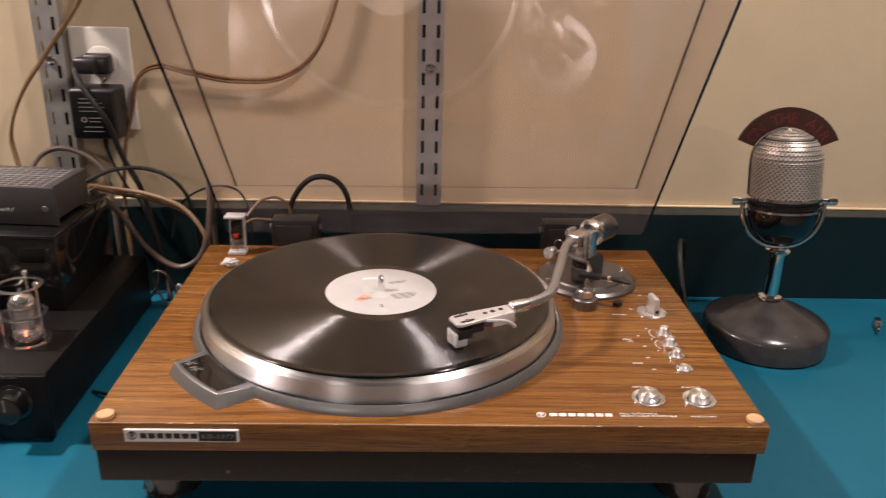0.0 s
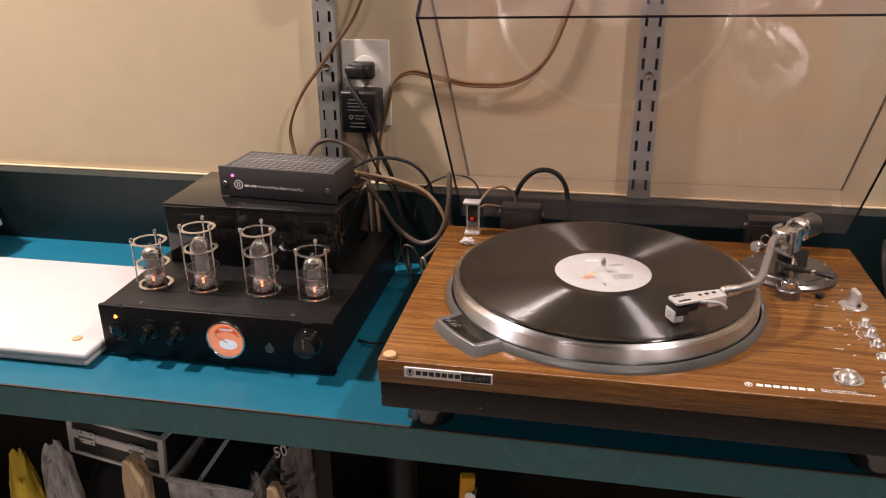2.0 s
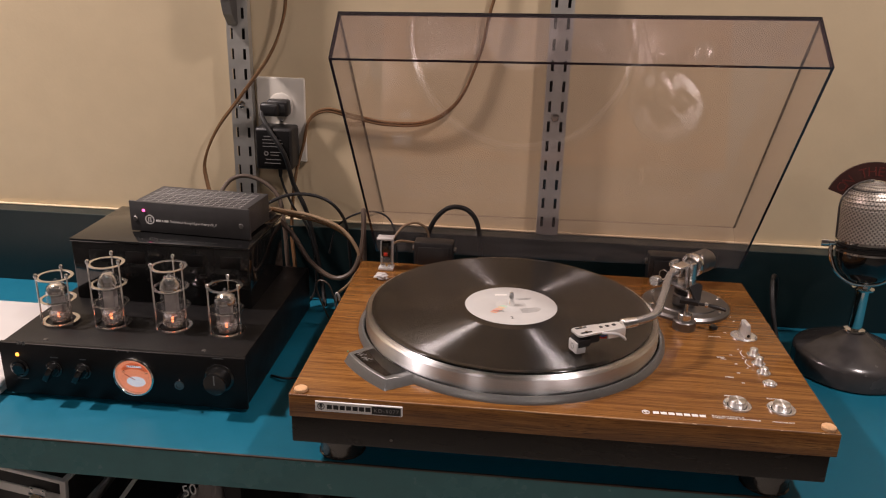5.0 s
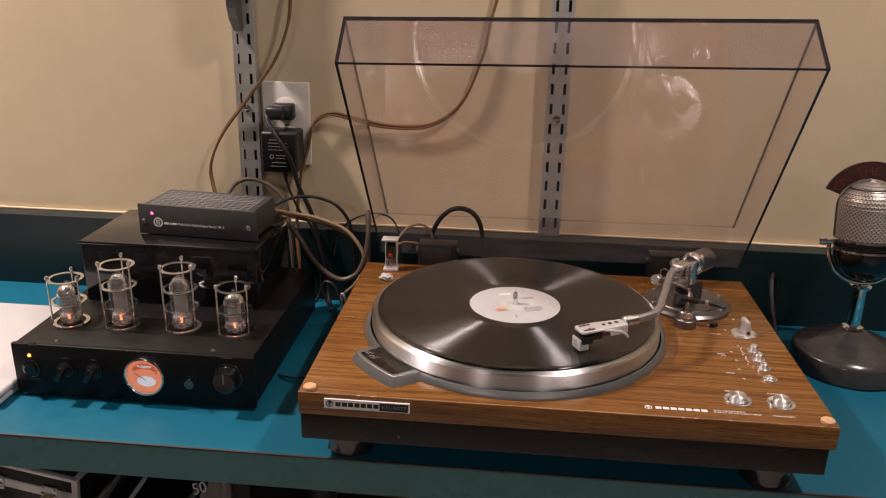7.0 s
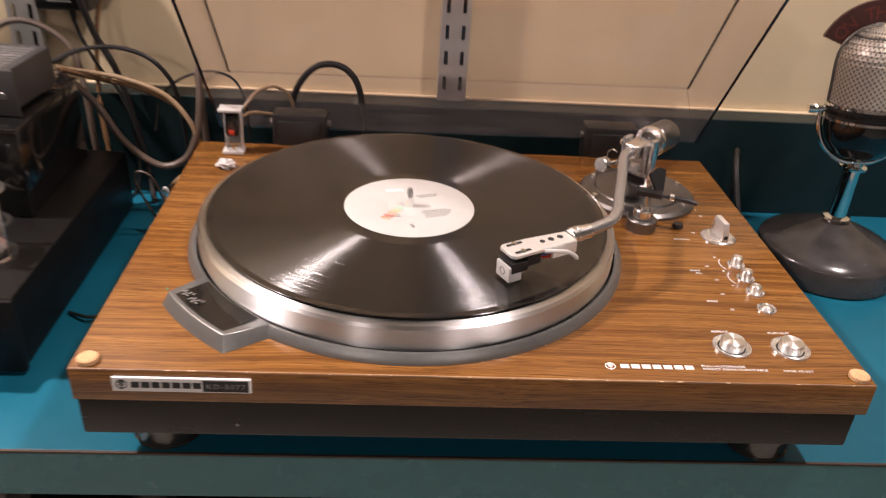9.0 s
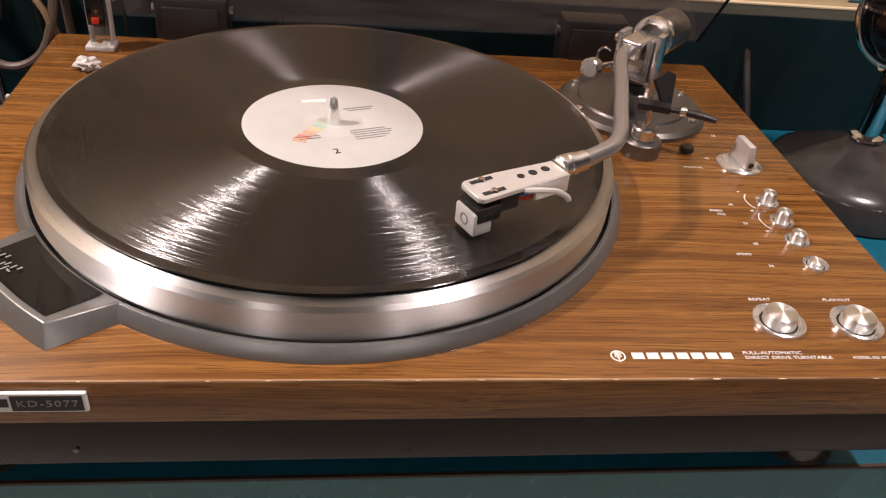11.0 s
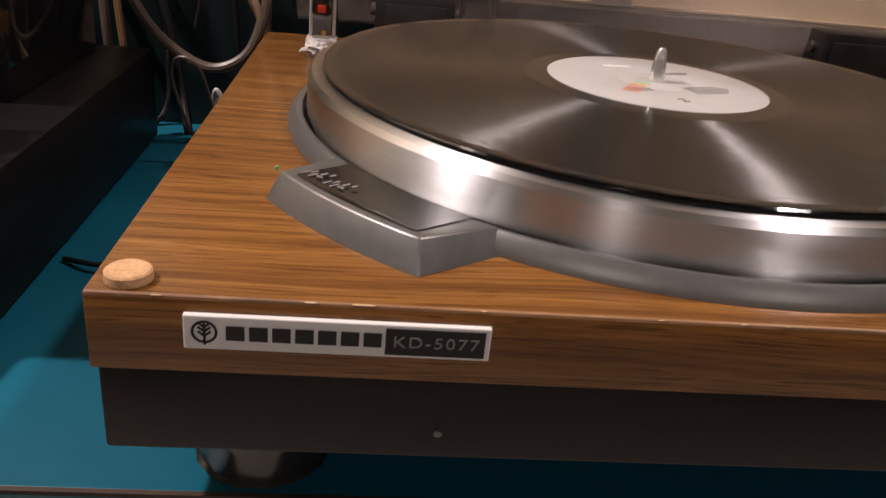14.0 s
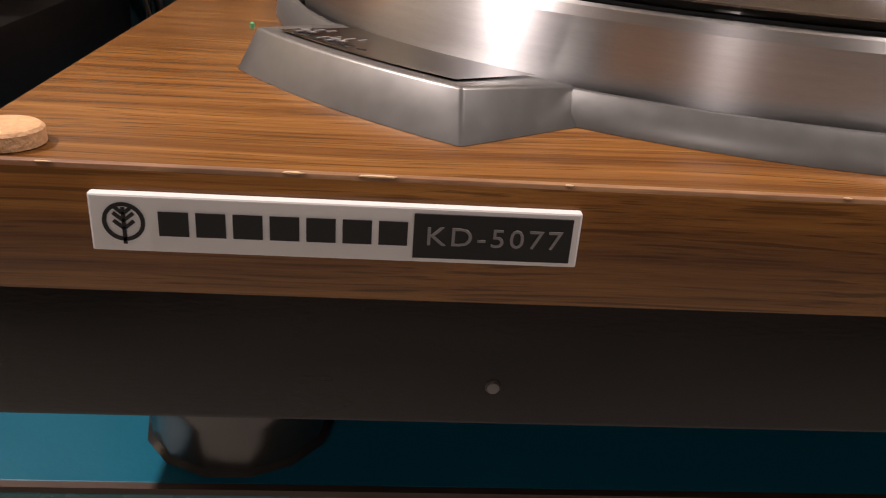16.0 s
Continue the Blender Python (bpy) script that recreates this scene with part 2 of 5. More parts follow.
GREY_BOX = material("charcoal_powder_coat", (0.050, 0.048, 0.048), 0.45, grain=0.15, grain_scale=120, bump=0.2, bump_scale=1500)
PLATTER = turned_metal("brushed_aluminium", (0.93, 0.93, 0.94), 0.41, 1.0)
RING = material("grey_painted_metal", (0.22, 0.22, 0.212), 0.36, 0.6, grain=0.08, grain_scale=300, rough_var=0.05)
SILVER = material("satin_silver", (0.86, 0.85, 0.83), 0.24, 1.0, grain=0.06, grain_scale=300, rough_var=0.06)
HEADSHELL = material("pale_silver_headshell", (0.76, 0.74, 0.71), 0.32, 0.5, grain=0.05, grain_scale=400)
BRIGHT_RING = material("bright_plated_ring", (0.90, 0.90, 0.89), 0.20, 0.85, grain=0.03, grain_scale=200, rough_var=0.05)
ARM_SATIN = material("satin_grey_plated_metal", (0.50, 0.49, 0.48), 0.27, 0.8, grain=0.02, grain_scale=60)
BUTTON = turned_metal("turned_bright_aluminium", (0.90, 0.89, 0.88), 0.40, 0.85)
CHROME = material("chrome", (0.83, 0.82, 0.80), 0.07, 1.0, grain=0.03, grain_scale=100, rough_var=0.03)
NICKEL = material("bright_nickel_wire", (0.93, 0.90, 0.87), 0.20, 1.0, grain=0.05, grain_scale=200, rough_var=0.05)
GALV = material("galvanised_steel", (0.48, 0.47, 0.44), 0.42, 0.65, grain=0.16, grain_scale=60, rough_var=0.1)
SLOT = material("dark_slot", (0.02, 0.018, 0.016), 0.7, grain=0.1)
GUNMETAL = material("dark_gunmetal", (0.22, 0.212, 0.205), 0.34, 0.9, grain=0.12, grain_scale=150, rough_var=0.06)
WHITE_PLASTIC = material("white_plastic", (0.54, 0.52, 0.505), 0.35, grain=0.04, grain_scale=40, rough_var=0.05)
IVORY = material("ivory_plastic", (0.66, 0.62, 0.55), 0.35, grain=0.04, grain_scale=40)
LABEL_WHITE = material("silver_white_label", (0.82, 0.80, 0.77), 0.35, 0.0, grain=0.05, grain_scale=80)
PRINT_BLACK = material("black_print", (0.012, 0.012, 0.012), 0.4, grain=0.1)
PRINT_WHITE = material("white_print", (0.80, 0.78, 0.74), 0.5, grain=0.05)
PRINT_GREY = material("grey_print", (0.25, 0.24, 0.23), 0.5, grain=0.05)
PRINT_PALE = material("pale_grey_print", (0.42, 0.41, 0.40), 0.5, grain=0.1)
PRINT_DIM = material("dim_grey_print", (0.09, 0.09, 0.09), 0.5, grain=0.05)
PAPER = material("pale_grey_paper", (0.52, 0.51, 0.49), 0.45, grain=0.05, grain_scale=90)
CORK = material("cork", (0.62, 0.37, 0.19), 0.85, grain=0.30, grain_scale=700, bump=0.5, bump_scale=900)
SMOKE = clear("smoky_clear_acrylic", (0.955, 0.922, 0.922), 0.006, 1.72, haze=0.03)
SMOKE_EDGE = material("dark_acrylic_edge", (0.035, 0.020, 0.026), 0.15, grain=0.2, grain_scale=40, coat=0.3)
# the haze lightens the glass in place of stronger highlights
GLASS = clear("thin_glass", (0.985, 0.975, 0.965), 0.02, 1.55, haze=0.10)
CLEAR_PLASTIC = clear("clear_plastic", (0.93, 0.93, 0.92), 0.08, 1.49, haze=0.12)
GLASS_FOOT = clear("thick_warm_glass", (0.93, 0.84, 0.79), 0.06, 1.5, haze=0.5)
ANODE = material("grey_anode_plate", (0.46, 0.43, 0.41), 0.40, 0.35, grain=0.15, grain_scale=200)
MILKY = clear("milky_clear_plastic", (0.85, 0.84, 0.82), 0.15, 1.49, haze=0.75)
VINYL = vinyl("black_record_vinyl")
BROWN_WIRE = material("brown_clear_speaker_wire", (0.20, 0.11, 0.055), 0.25, 0.2, grain=0.2, grain_scale=150, coat=0.4)
BLACK_WIRE = material("black_cable", (0.012, 0.011, 0.011), 0.45, grain=0.15)
TAN_WIRE = material("tan_cable", (0.26, 0.175, 0.10), 0.4, grain=0.1)
GREY_WIRE = material("grey_brown_cable", (0.085, 0.060, 0.045), 0.4, grain=0.15)
RED = material("red_plastic", (0.50, 0.035, 0.015), 0.35, grain=0.1)
BLUE = material("blue_plastic", (0.02, 0.10, 0.45), 0.4, grain=0.1)
YELLOW = material("yellow_plastic", (0.75, 0.36, 0.01), 0.4, grain=0.1)
GREEN = material("green_print", (0.12, 0.42, 0.20), 0.5, grain=0.1)
PALE_RED = material("faded_red_print", (0.66, 0.26, 0.20), 0.5, grain=0.1)
PALE_ORANGE = material("faded_orange_print", (0.68, 0.38, 0.26), 0.5, grain=0.1)
PALE_YELLOW = material("faded_yellow_print", (0.64, 0.50, 0.30), 0.5, grain=0.1)
PALE_GREEN = material("faded_green_print", (0.38, 0.54, 0.42), 0.5, grain=0.1)
ORANGE = material("orange_print", (0.80, 0.22, 0.10), 0.5, grain=0.1)
PALE_WOOD = wood_veneer("pale_pine", (40, 40, 4), (0.62, 0.43, 0.24), (0.72, 0.52, 0.31), (0.80, 0.61, 0.40), 0.5)
PROFILE = material("satin_aluminium_profile", (0.72, 0.70, 0.67), 0.35, 0.35, grain=0.08, grain_scale=120)
LEMON = material("lemon_yellow_film", (0.62, 0.44, 0.03), 0.35, grain=0.2, grain_scale=30)
SIGN = material("dark_red_sign_face", (0.040, 0.014, 0.011), 0.35, grain=0.25, grain_scale=60)
SIGN_RED = material("red_sign_letters", (0.105, 0.018, 0.014), 0.4, grain=0.1)


def perforated(name, colour):
    """Thin nickel sheet with staggered rows of small round holes, laid out round the upright axis."""
    m = material(name, colour, 0.40, 0.6, grain=0.12, grain_scale=120, rough_var=0.08)
    n, l = m.node_tree.nodes, m.node_tree.links
    b = n["Principled BSDF"]

    def calc(kind, a, c=0.0):
        q = n.new("ShaderNodeMath")
        q.operation = kind
        for k, v in enumerate((a, c)):
            if isinstance(v, (int, float)):
                q.inputs[k].default_value = v
            else:
                l.new(v, q.inputs[k])
        return q.outputs[0]

    tc, sep = n.new("ShaderNodeTexCoord"), n.new("ShaderNodeSeparateXYZ")
    l.new(tc.outputs["Object"], sep.inputs[0])
    turn = calc("ARCTAN2", sep.outputs[1], calc("ADD", sep.outputs[0], 0.005))
    holes = calc("MULTIPLY", calc("SINE", calc("MULTIPLY", turn, 44.0)), calc("SINE", calc("MULTIPLY", sep.outputs[2], 1280.0)))
    hole = calc("GREATER_THAN", holes, 0.18)
    mix = n.new("ShaderNodeMix")
    mix.data_type = "RGBA"
    source = b.inputs["Base Color"].links[0].from_socket
    l.new(source, mix.inputs[6]), l.new(hole, mix.inputs[0])
    mix.inputs[7].default_value = (0.20, 0.185, 0.165, 1)
    l.new(mix.outputs[2], b.inputs["Base Color"])
    return m


MESH_METAL = perforated("worn_nickel_grille", (0.55, 0.51, 0.45))
GOLD = material("brass_pin", (0.70, 0.48, 0.18), 0.3, 1.0, grain=0.1)
AMBER = glowing("amber_indicator", (1.0, 0.35, 0.04), 3.0, (0.4, 0.15, 0.02))
PINK = glowing("pink_indicator", (1.0, 0.10, 0.30), 3.0, (0.4, 0.05, 0.1))
HEATER = glowing("glowing_heater", (1.0, 0.25, 0.10), 4.0)
GLOW_FACE = glowing("backlit_meter_face", (1.0, 0.26, 0.10), 0.55, (0.60, 0.42, 0.34))
GLOW_DEEP = glowing("backlit_meter_band", (1.0, 0.14, 0.03), 0.45, (0.50, 0.20, 0.10))
GLOW_WHITE = glowing("backlit_meter_centre", (0.85, 0.85, 0.95), 0.55, (0.6, 0.6, 0.65))
BASE_BLACK = material("worn_black_enamel", (0.040, 0.037, 0.036), 0.20, grain=0.5, grain_scale=45, rough_var=0.10)
DARK_FABRIC = material("dark_fabric", (0.014, 0.013, 0.014), 0.9, grain=0.4, grain_scale=60, bump=0.6, bump_scale=120)

# ---- builders ----


def thing(name, base, label, category, group=""):
    ob = new(name)
    ob.empty_display_size = 0.02
    ob.location = base
    return tagged(ob, label, category, group)


def world_base(ob):
    v = Vector((0, 0, 0))
    while ob:
        v += ob.location
        ob = ob.parent
    return v


def part(name, bm, mat, parent=None, label="", smooth=True, at=None):
    """Links a bmesh, built in world coordinates, as one mesh object under a thing or a part."""
    base = Vector(at) if at is not None else (world_base(parent) if parent else Vector((0, 0, 0)))
    bm.transform(Matrix.Translation(-base))
    me = bpy.data.meshes.new(name)
    bm.normal_update()
    bm.to_mesh(me)
    bm.free()
    if smooth:
        me.polygons.foreach_set("use_smooth", [True] * len(me.polygons))
        me.set_sharp_from_angle(angle=radians(35))
    ob = new(name, me)
    for m in mat if isinstance(mat, (list, tuple)) else (mat,):
        me.materials.append(m)
    if parent:
        ob.parent = parent
        ob.location = base - world_base(parent)
    else:
        ob.location = base
    if label:
        ob["label"] = label
    return ob


def box(x0, x1, y0, y1, z0, z1, bevel=0.0, bm=None, seg=2):
    made = bm or bmesh.new()
    m = Matrix.LocRotScale(((x0 + x1) / 2, (y0 + y1) / 2, (z0 + z1) / 2), None, (abs(x1 - x0), abs(y1 - y0), abs(z1 - z0)))
    r = bmesh.ops.create_cube(made, size=1, matrix=m)
    if bevel:
        edges = list({e for v in r["verts"] for e in v.link_edges})
        bmesh.ops.bevel(made, geom=edges, offset=bevel, segments=seg, profile=0.5, affect="EDGES")
    return made


def turned(profile, cx, cy, n=64, bm=None, m=None):
    """A solid of revolution about the upright line through cx, cy; profile rows are (radius, z)."""
    made = bm or bmesh.new()
    rings = []
    for r, z in profile:
        if r < 1e-6:
            rings.append([made.verts.new((cx, cy, z))])
        else:
            rings.append([made.verts.new((cx + r * math.cos(2 * math.pi * k / n), cy + r * math.sin(2 * math.pi * k / n), z)) for k in range(n)])
    for a, b in zip(rings, rings[1:]):
        for k in range(n):
            j = (k + 1) % n
            q = [a[k % len(a)], a[j % len(a)], b[j % len(b)], b[k % len(b)]]
            q = list(dict.fromkeys(q))
            if len(q) > 2:
                made.faces.new(q)
    if m is not None:
        bmesh.ops.transform(made, matrix=m, verts=[v for ring in rings for v in ring])
    return made


def spun(profile, m, n=32, bm=None):
    """A solid of revolution about its own z axis, set at the pose m."""
    return turned(profile, 0, 0, n, bm, m)


def smooth_line(points, steps=8):
    """A Catmull-Rom line through the points."""
    p = [Vector(q) for q in points]
    p = [2 * p[0] - p[1], *p, 2 * p[-1] - p[-2]]
    out = []
    for a, b, c, d in zip(p, p[1:], p[2:], p[3:]):
        for k in range(steps):
            t = k / steps
            out.append(0.5 * (2 * b + (c - a) * t + (2 * a - 5 * b + 4 * c - d) * t * t + (3 * b - a - 3 * c + d) * t ** 3))
    return [*out, p[-2]]


def tube(points, r, n=10, steps=8, bm=None, radii=None):
    made = bm or bmesh.new()
    line = smooth_line(points, steps) if steps else [Vector(q) for q in points]
    up, rings = None, []
    for k, p in enumerate(line):
        d = (line[min(k + 1, len(line) - 1)] - line[max(k - 1, 0)]).normalized()
        if up is None:
            up = d.orthogonal().normalized()
        up = (up - up.dot(d) * d).normalized()
        side = d.cross(up)
        rad = radii(k / (len(line) - 1)) if radii else r
        rings.append([made.verts.new(p + rad * (math.cos(2 * math.pi * j / n) * up + math.sin(2 * math.pi * j / n) * side)) for j in range(n)])
    for a, b in zip(rings, rings[1:]):
        for j in range(n):
            made.faces.new((a[j], a[(j + 1) % n], b[(j + 1) % n], b[j]))
    made.faces.new(rings[0][::-1]), made.faces.new(rings[-1])
    return made


def prism(outline, z0, z1, bm=None, m=None, inset=0.0, taper=None):
    """An upright prism on an outline; taper scales its top about a point (x, y, factor)."""
    made = bm or bmesh.new()
    low = [made.verts.new((x, y, z0)) for x, y in outline]
    if taper:
        tx, ty, f = taper
        high = [made.verts.new((tx + (x - tx) * f, ty + (y - ty) * f, z1)) for x, y in outline]
    else:
        high = [made.verts.new((x, y, z1)) for x, y in outline]
    n = len(low)
    for k in range(n):
        made.faces.new((low[k], low[(k + 1) % n], high[(k + 1) % n], high[k]))
    made.faces.new(high), made.faces.new(low[::-1])
    if m is not None:
        bmesh.ops.transform(made, matrix=m, verts=low + high)
    return made


def lettering(name, words, size, m, mat, parent, label="", squash=1.0, align="LEFT", spacing=1.0, slant=0.0):
    """Raised print with the built-in font; size is the height of a capital."""
    c = bpy.data.curves.new(name, "FONT")
    c.body, c.size, c.extrude, c.align_x, c.resolution_u, c.space_character = words, size / 0.69, 0.00012, align, 3, spacing
    c.shear = slant
    ob = bpy.data.objects.new(name, c)
    me = bpy.data.meshes.new_from_object(ob)
    bpy.data.objects.remove(ob)
    me.transform(Matrix.Diagonal((squash, 1, 1, 1)))
    me.materials.clear()
    me.materials.append(mat)
    t = new(name, me)
    if parent:
        t.parent = parent
        t.matrix_local = Matrix.Translation(-world_base(parent)) @ m
    else:
        t.matrix_local = m
    if label:
        t["label"] = label
    return t


UPRIGHT = lambda x, y, z: pose(x, y, z, 90, 0, 0)
FLAT = lambda x, y, z, turn=0: pose(x, y, z, 0, 0, turn)


def bars(name, rows, m, mat, parent):
    """Flat printed bars: rows of (x, y, width, height) in the plane of the pose m."""
    made = bmesh.new()
    for x, y, w, h in rows:
        box(x, x + w, y, y + h, 0, 0.00015, bm=made)
    made.transform(m)
    return part(name, made, mat, parent, smooth=False)


def structure(name, bm, mat, label, category, smooth=False):
    ob = part(name, bm, mat, None, smooth=smooth)
    return tagged(ob, label, category, kind="structure")

# ---- the room ----
ZC = 0.916  # counter top
WALL_Y = 0.440
structure("wall_north", box(-3.4, 3.4, WALL_Y, WALL_Y + 0.12, -0.02, 2.40), WALL, "cream painted wall behind the counter", "wall")
# unseen closing walls and ceiling, added dark to hold ambient light down
structure("wall_south", box(-3.4, 3.4, -4.72, -4.6, -0.02, 2.40), FAR_WALL, "unseen closing wall, kept dark to cut bounce light", "wall")
structure("wall_west", box(-3.52, -3.4, -4.72, WALL_Y + 0.12, -0.02, 2.40), FAR_WALL, "unseen closing side wall, kept dark to cut bounce light", "wall")
structure("wall_east", box(3.4, 3.52, -4.72, WALL_Y + 0.12, -0.02, 2.40), FAR_WALL, "unseen closing side wall, kept dark to cut bounce light", "wall")
structure("ceiling", box(-3.52, 3.52, -4.72, WALL_Y + 0.12, 2.40, 2.48), CEIL, "unseen ceiling, kept dark to cut bounce light", "ceiling")
structure("floor", box(-3.52, 3.52, -4.72, WALL_Y + 0.12, -0.08, -0.02), FLOOR, "pale vinyl floor", "floor")
# housings for all four, the two added fill lamps included
for lx, ly, lz, lw in LAMPS:
    lamp = thing("ceiling_spotlight", (lx, ly, 2.40), "round white ceiling lamp, lit; the south pair is added fill", "ceiling lamp", "ceiling lamps")
    part("housing", turned([(0.085, 2.399), (0.085, 2.37), (0.070, 2.345), (0.064, 2.345), (0.064, 2.36), (0.0, 2.36)], lx, ly, 40), WHITE_PLASTIC, lamp)

# counter with its upstand
counter = structure("counter", box(-3.398, 3.398, 0.020, WALL_Y - 0.001, ZC - 0.038, ZC, 0.0012), TEAL, "teal laminate counter top with a squared front edge", "counter")
structure("counter_edge", box(-3.398, 3.398, 0.0188, 0.0199, ZC - 0.0385, ZC - 0.0016, 0.0003), SHEEN_TEAL, "teal laminate strip on the counter front, sheen put into its colour", "trim")
structure("counter_edge_seam", box(-3.398, 3.398, 0.0186, 0.0206, ZC - 0.0014, ZC + 0.0002), SEAM, "thin brown joint line along the counter edge", "trim")
SPL_Y, SPL_Z = 0.408, 1.0235
# upstand of the same laminate; its shade is in the colour
structure("backsplash", box(-3.398, 3.398, SPL_Y, WALL_Y - 0.001, ZC, SPL_Z, 0.001), SHADED_TEAL, "teal laminate upstand along the wall, shade put into its colour", "backsplash")
structure("backsplash_caulk", box(-3.398, 3.398, WALL_Y - 0.006, WALL_Y - 0.0005, SPL_Z, SPL_Z + 0.002, 0.0005), WALL, "cream caulk line over the upstand", "trim")
LOW_Z = 0.560
structure("lower_shelf", box(-3.398, 3.398, 0.02, WALL_Y - 0.002, LOW_Z - 0.03, LOW_Z, 0.001), BLACK_SATIN, "dark shelf board under the counter", "shelf")
for k, x in enumerate((-1.88, -0.338, 1.00)):
    structure("counter_support_%d" % (k + 1), box(x, x + 0.018, 0.06, WALL_Y - 0.002, -0.02, ZC - 0.0385), BLACK_SATIN, "dark upright panel under the counter", "panel")


# ---- slotted shelf standards on the wall ----
def shelf_standard(x, bracket):
    w, y0, y1 = 0.0295, WALL_Y - 0.014, WALL_Y - 0.001
    z0, z1 = SPL_Z + 0.001, 2.0
    base = thing("shelf_standard", (x, y1, z0), "galvanised steel double-slotted shelf standard screwed to the wall", "shelf standard", "shelf standards")
    made = bmesh.new()
    xs = [x - w / 2, x - 0.0100, x - 0.0062, x + 0.0062, x + 0.0100, x + w / 2]
    pitch, long = 0.0262, 0.0140
    zs, z = [z0], z0 + 0.012
    while z + long < z1:
        zs += [z, z + long]
        z += pitch
    zs.append(z1)
    grid = [[made.verts.new((a, y0, b)) for a in xs] for b in zs]
    back = {}
    for r in range(len(zs) - 1):
        for c in range(5):
            if r % 2 == 1 and c in (1, 3):
                continue
            made.faces.new((grid[r][c], grid[r][c + 1], grid[r + 1][c + 1], grid[r + 1][c]))
    for a in (xs[0], xs[-1]):
        made.faces.new([made.verts.new(v) for v in ((a, y0, z0), (a, y1, z0), (a, y1, z1), (a, y0, z1))])
    made.faces.new([made.verts.new(v) for v in ((xs[0], y0, z0), (xs[-1], y0, z0), (xs[-1], y1, z0), (xs[0], y1, z0))])
    part("channel", made, GALV, base, smooth=False)
    part("channel_back", box(x - w / 2 + 0.002, x + w / 2 - 0.002, y1 - 0.002, y1 - 0.0005, z0, z1), SLOT, base, "dark inside of the slots")
    for zz in (1.187, 1.62):
        screw = part("screw", spun([(0.0, 0.0028), (0.003, 0.0026), (0.0052, 0.0012), (0.0056, 0.0)], pose(x, y0 - 0.0003, zz, 90, 0, 0), 20), CHROME, base, "round-headed screw")
        part("slot", box(x - 0.0022, x + 0.0022, y0 - 0.0036, y0 - 0.0026, zz - 0.0005, zz + 0.0005), SLOT, screw)
    if bracket:
        br = thing("shelf_bracket", (x, y0, 1.30), "dark steel shelf bracket hooked into the wall standard", "bracket")
        prof = [(y0 - 0.0005, 1.292), (y0 - 0.004, 1.290), (y0 - 0.020, 1.305), (y0 - 0.026, 1.320), (y0 - 0.028, 1.335), (y0 - 0.028, 1.515), (y0 - 0.0005, 1.515)]
        made = bmesh.new()
        sides = [[made.verts.new((xx, a, b)) for a, b in prof] for xx in (x - 0.0105, x + 0.0015)]
        for k in range(len(prof)):
            j = (k + 1) % len(prof)
            made.faces.new((sides[0][k], sides[0][j], sides[1][j], sides[1][k]))
        made.faces.new(sides[0][::-1]), made.faces.new(sides[1])
        part("arm", made, GUNMETAL, br, smooth=False)


shelf_standard(-0.4230, True)
shelf_standard(-0.0015, False)

# ---- outlet ----
outlet = thing("wall_outlet", (-0.371, WALL_Y, 1.165), "ivory duplex outlet plate on the wall", "outlet")
part("cover_plate", box(-0.4045, -0.3375, WALL_Y - 0.0055, WALL_Y - 0.0005, 1.1080, 1.2235, 0.0022, seg=3), IVORY, outlet)
for zz in (1.186, 1.146):
    rc = part("receptacle", spun([(0.0, 0.0016), (0.0155, 0.0016), (0.0168, 0.0008), (0.017, 0.0)], pose(-0.371, WALL_Y - 0.0058, zz, 90, 0, 0), 32), IVORY, outlet)
    for dx in (-0.006, 0.006):
        part("slot", box(-0.371 + dx - 0.0008, -0.371 + dx + 0.0008, WALL_Y - 0.0078, WALL_Y - 0.0074, zz - 0.001, zz + 0.007), SLOT, rc)
part("screw", spun([(0.0, 0.001), (0.003, 0.0007), (0.0035, 0.0)], pose(-0.371, WALL_Y - 0.0058, 1.166, 90, 0, 0), 16), SILVER, outlet)

plug = thing("power_plug", (-0.371, WALL_Y - 0.008, 1.186), "black moulded power plug in the outlet", "plug")
made = box(-0.386, -0.356, WALL_Y - 0.026, WALL_Y - 0.0080, 1.174, 1.196, 0.004, seg=3)
box(-0.391, -0.366, WALL_Y - 0.040, WALL_Y - 0.024, 1.176, 1.194, 0.005, made, 3)
part("body", made, BLACK_PLASTIC, plug)
part("grip", box(-0.383, -0.359, WALL_Y - 0.030, WALL_Y - 0.026, 1.179, 1.191, 0.002), RUBBER, plug)
part("cord", tube([(-0.388, 0.405, 1.184), (-0.386, 0.398, 1.176), (-0.374, 0.388, 1.160), (-0.355, 0.388, 1.128), (-0.347, 0.398, 1.086), (-0.332, 0.400, 1.050), (-0.320, 0.398, 1.000), (-0.310, 0.390, 0.950), (-0.302, 0.372, ZC + 0.004)], 0.0032, 10), BLACK_WIRE, plug)

wart = thing("wall_adapter", (-0.371, WALL_Y - 0.008, 1.134), "black plug-in power adapter with pale printed lines", "power adapter")
part("body", box(-0.3970, -0.3465, WALL_Y - 0.046, WALL_Y - 0.0080, 1.1060, 1.1620, 0.004, seg=3), BLACK_PLASTIC, wart)
part("front_panel", box(-0.3940, -0.3495, WALL_Y - 0.0472, WALL_Y - 0.0458, 1.1090, 1.1590, 0.0008), BLACK_SATIN, wart)
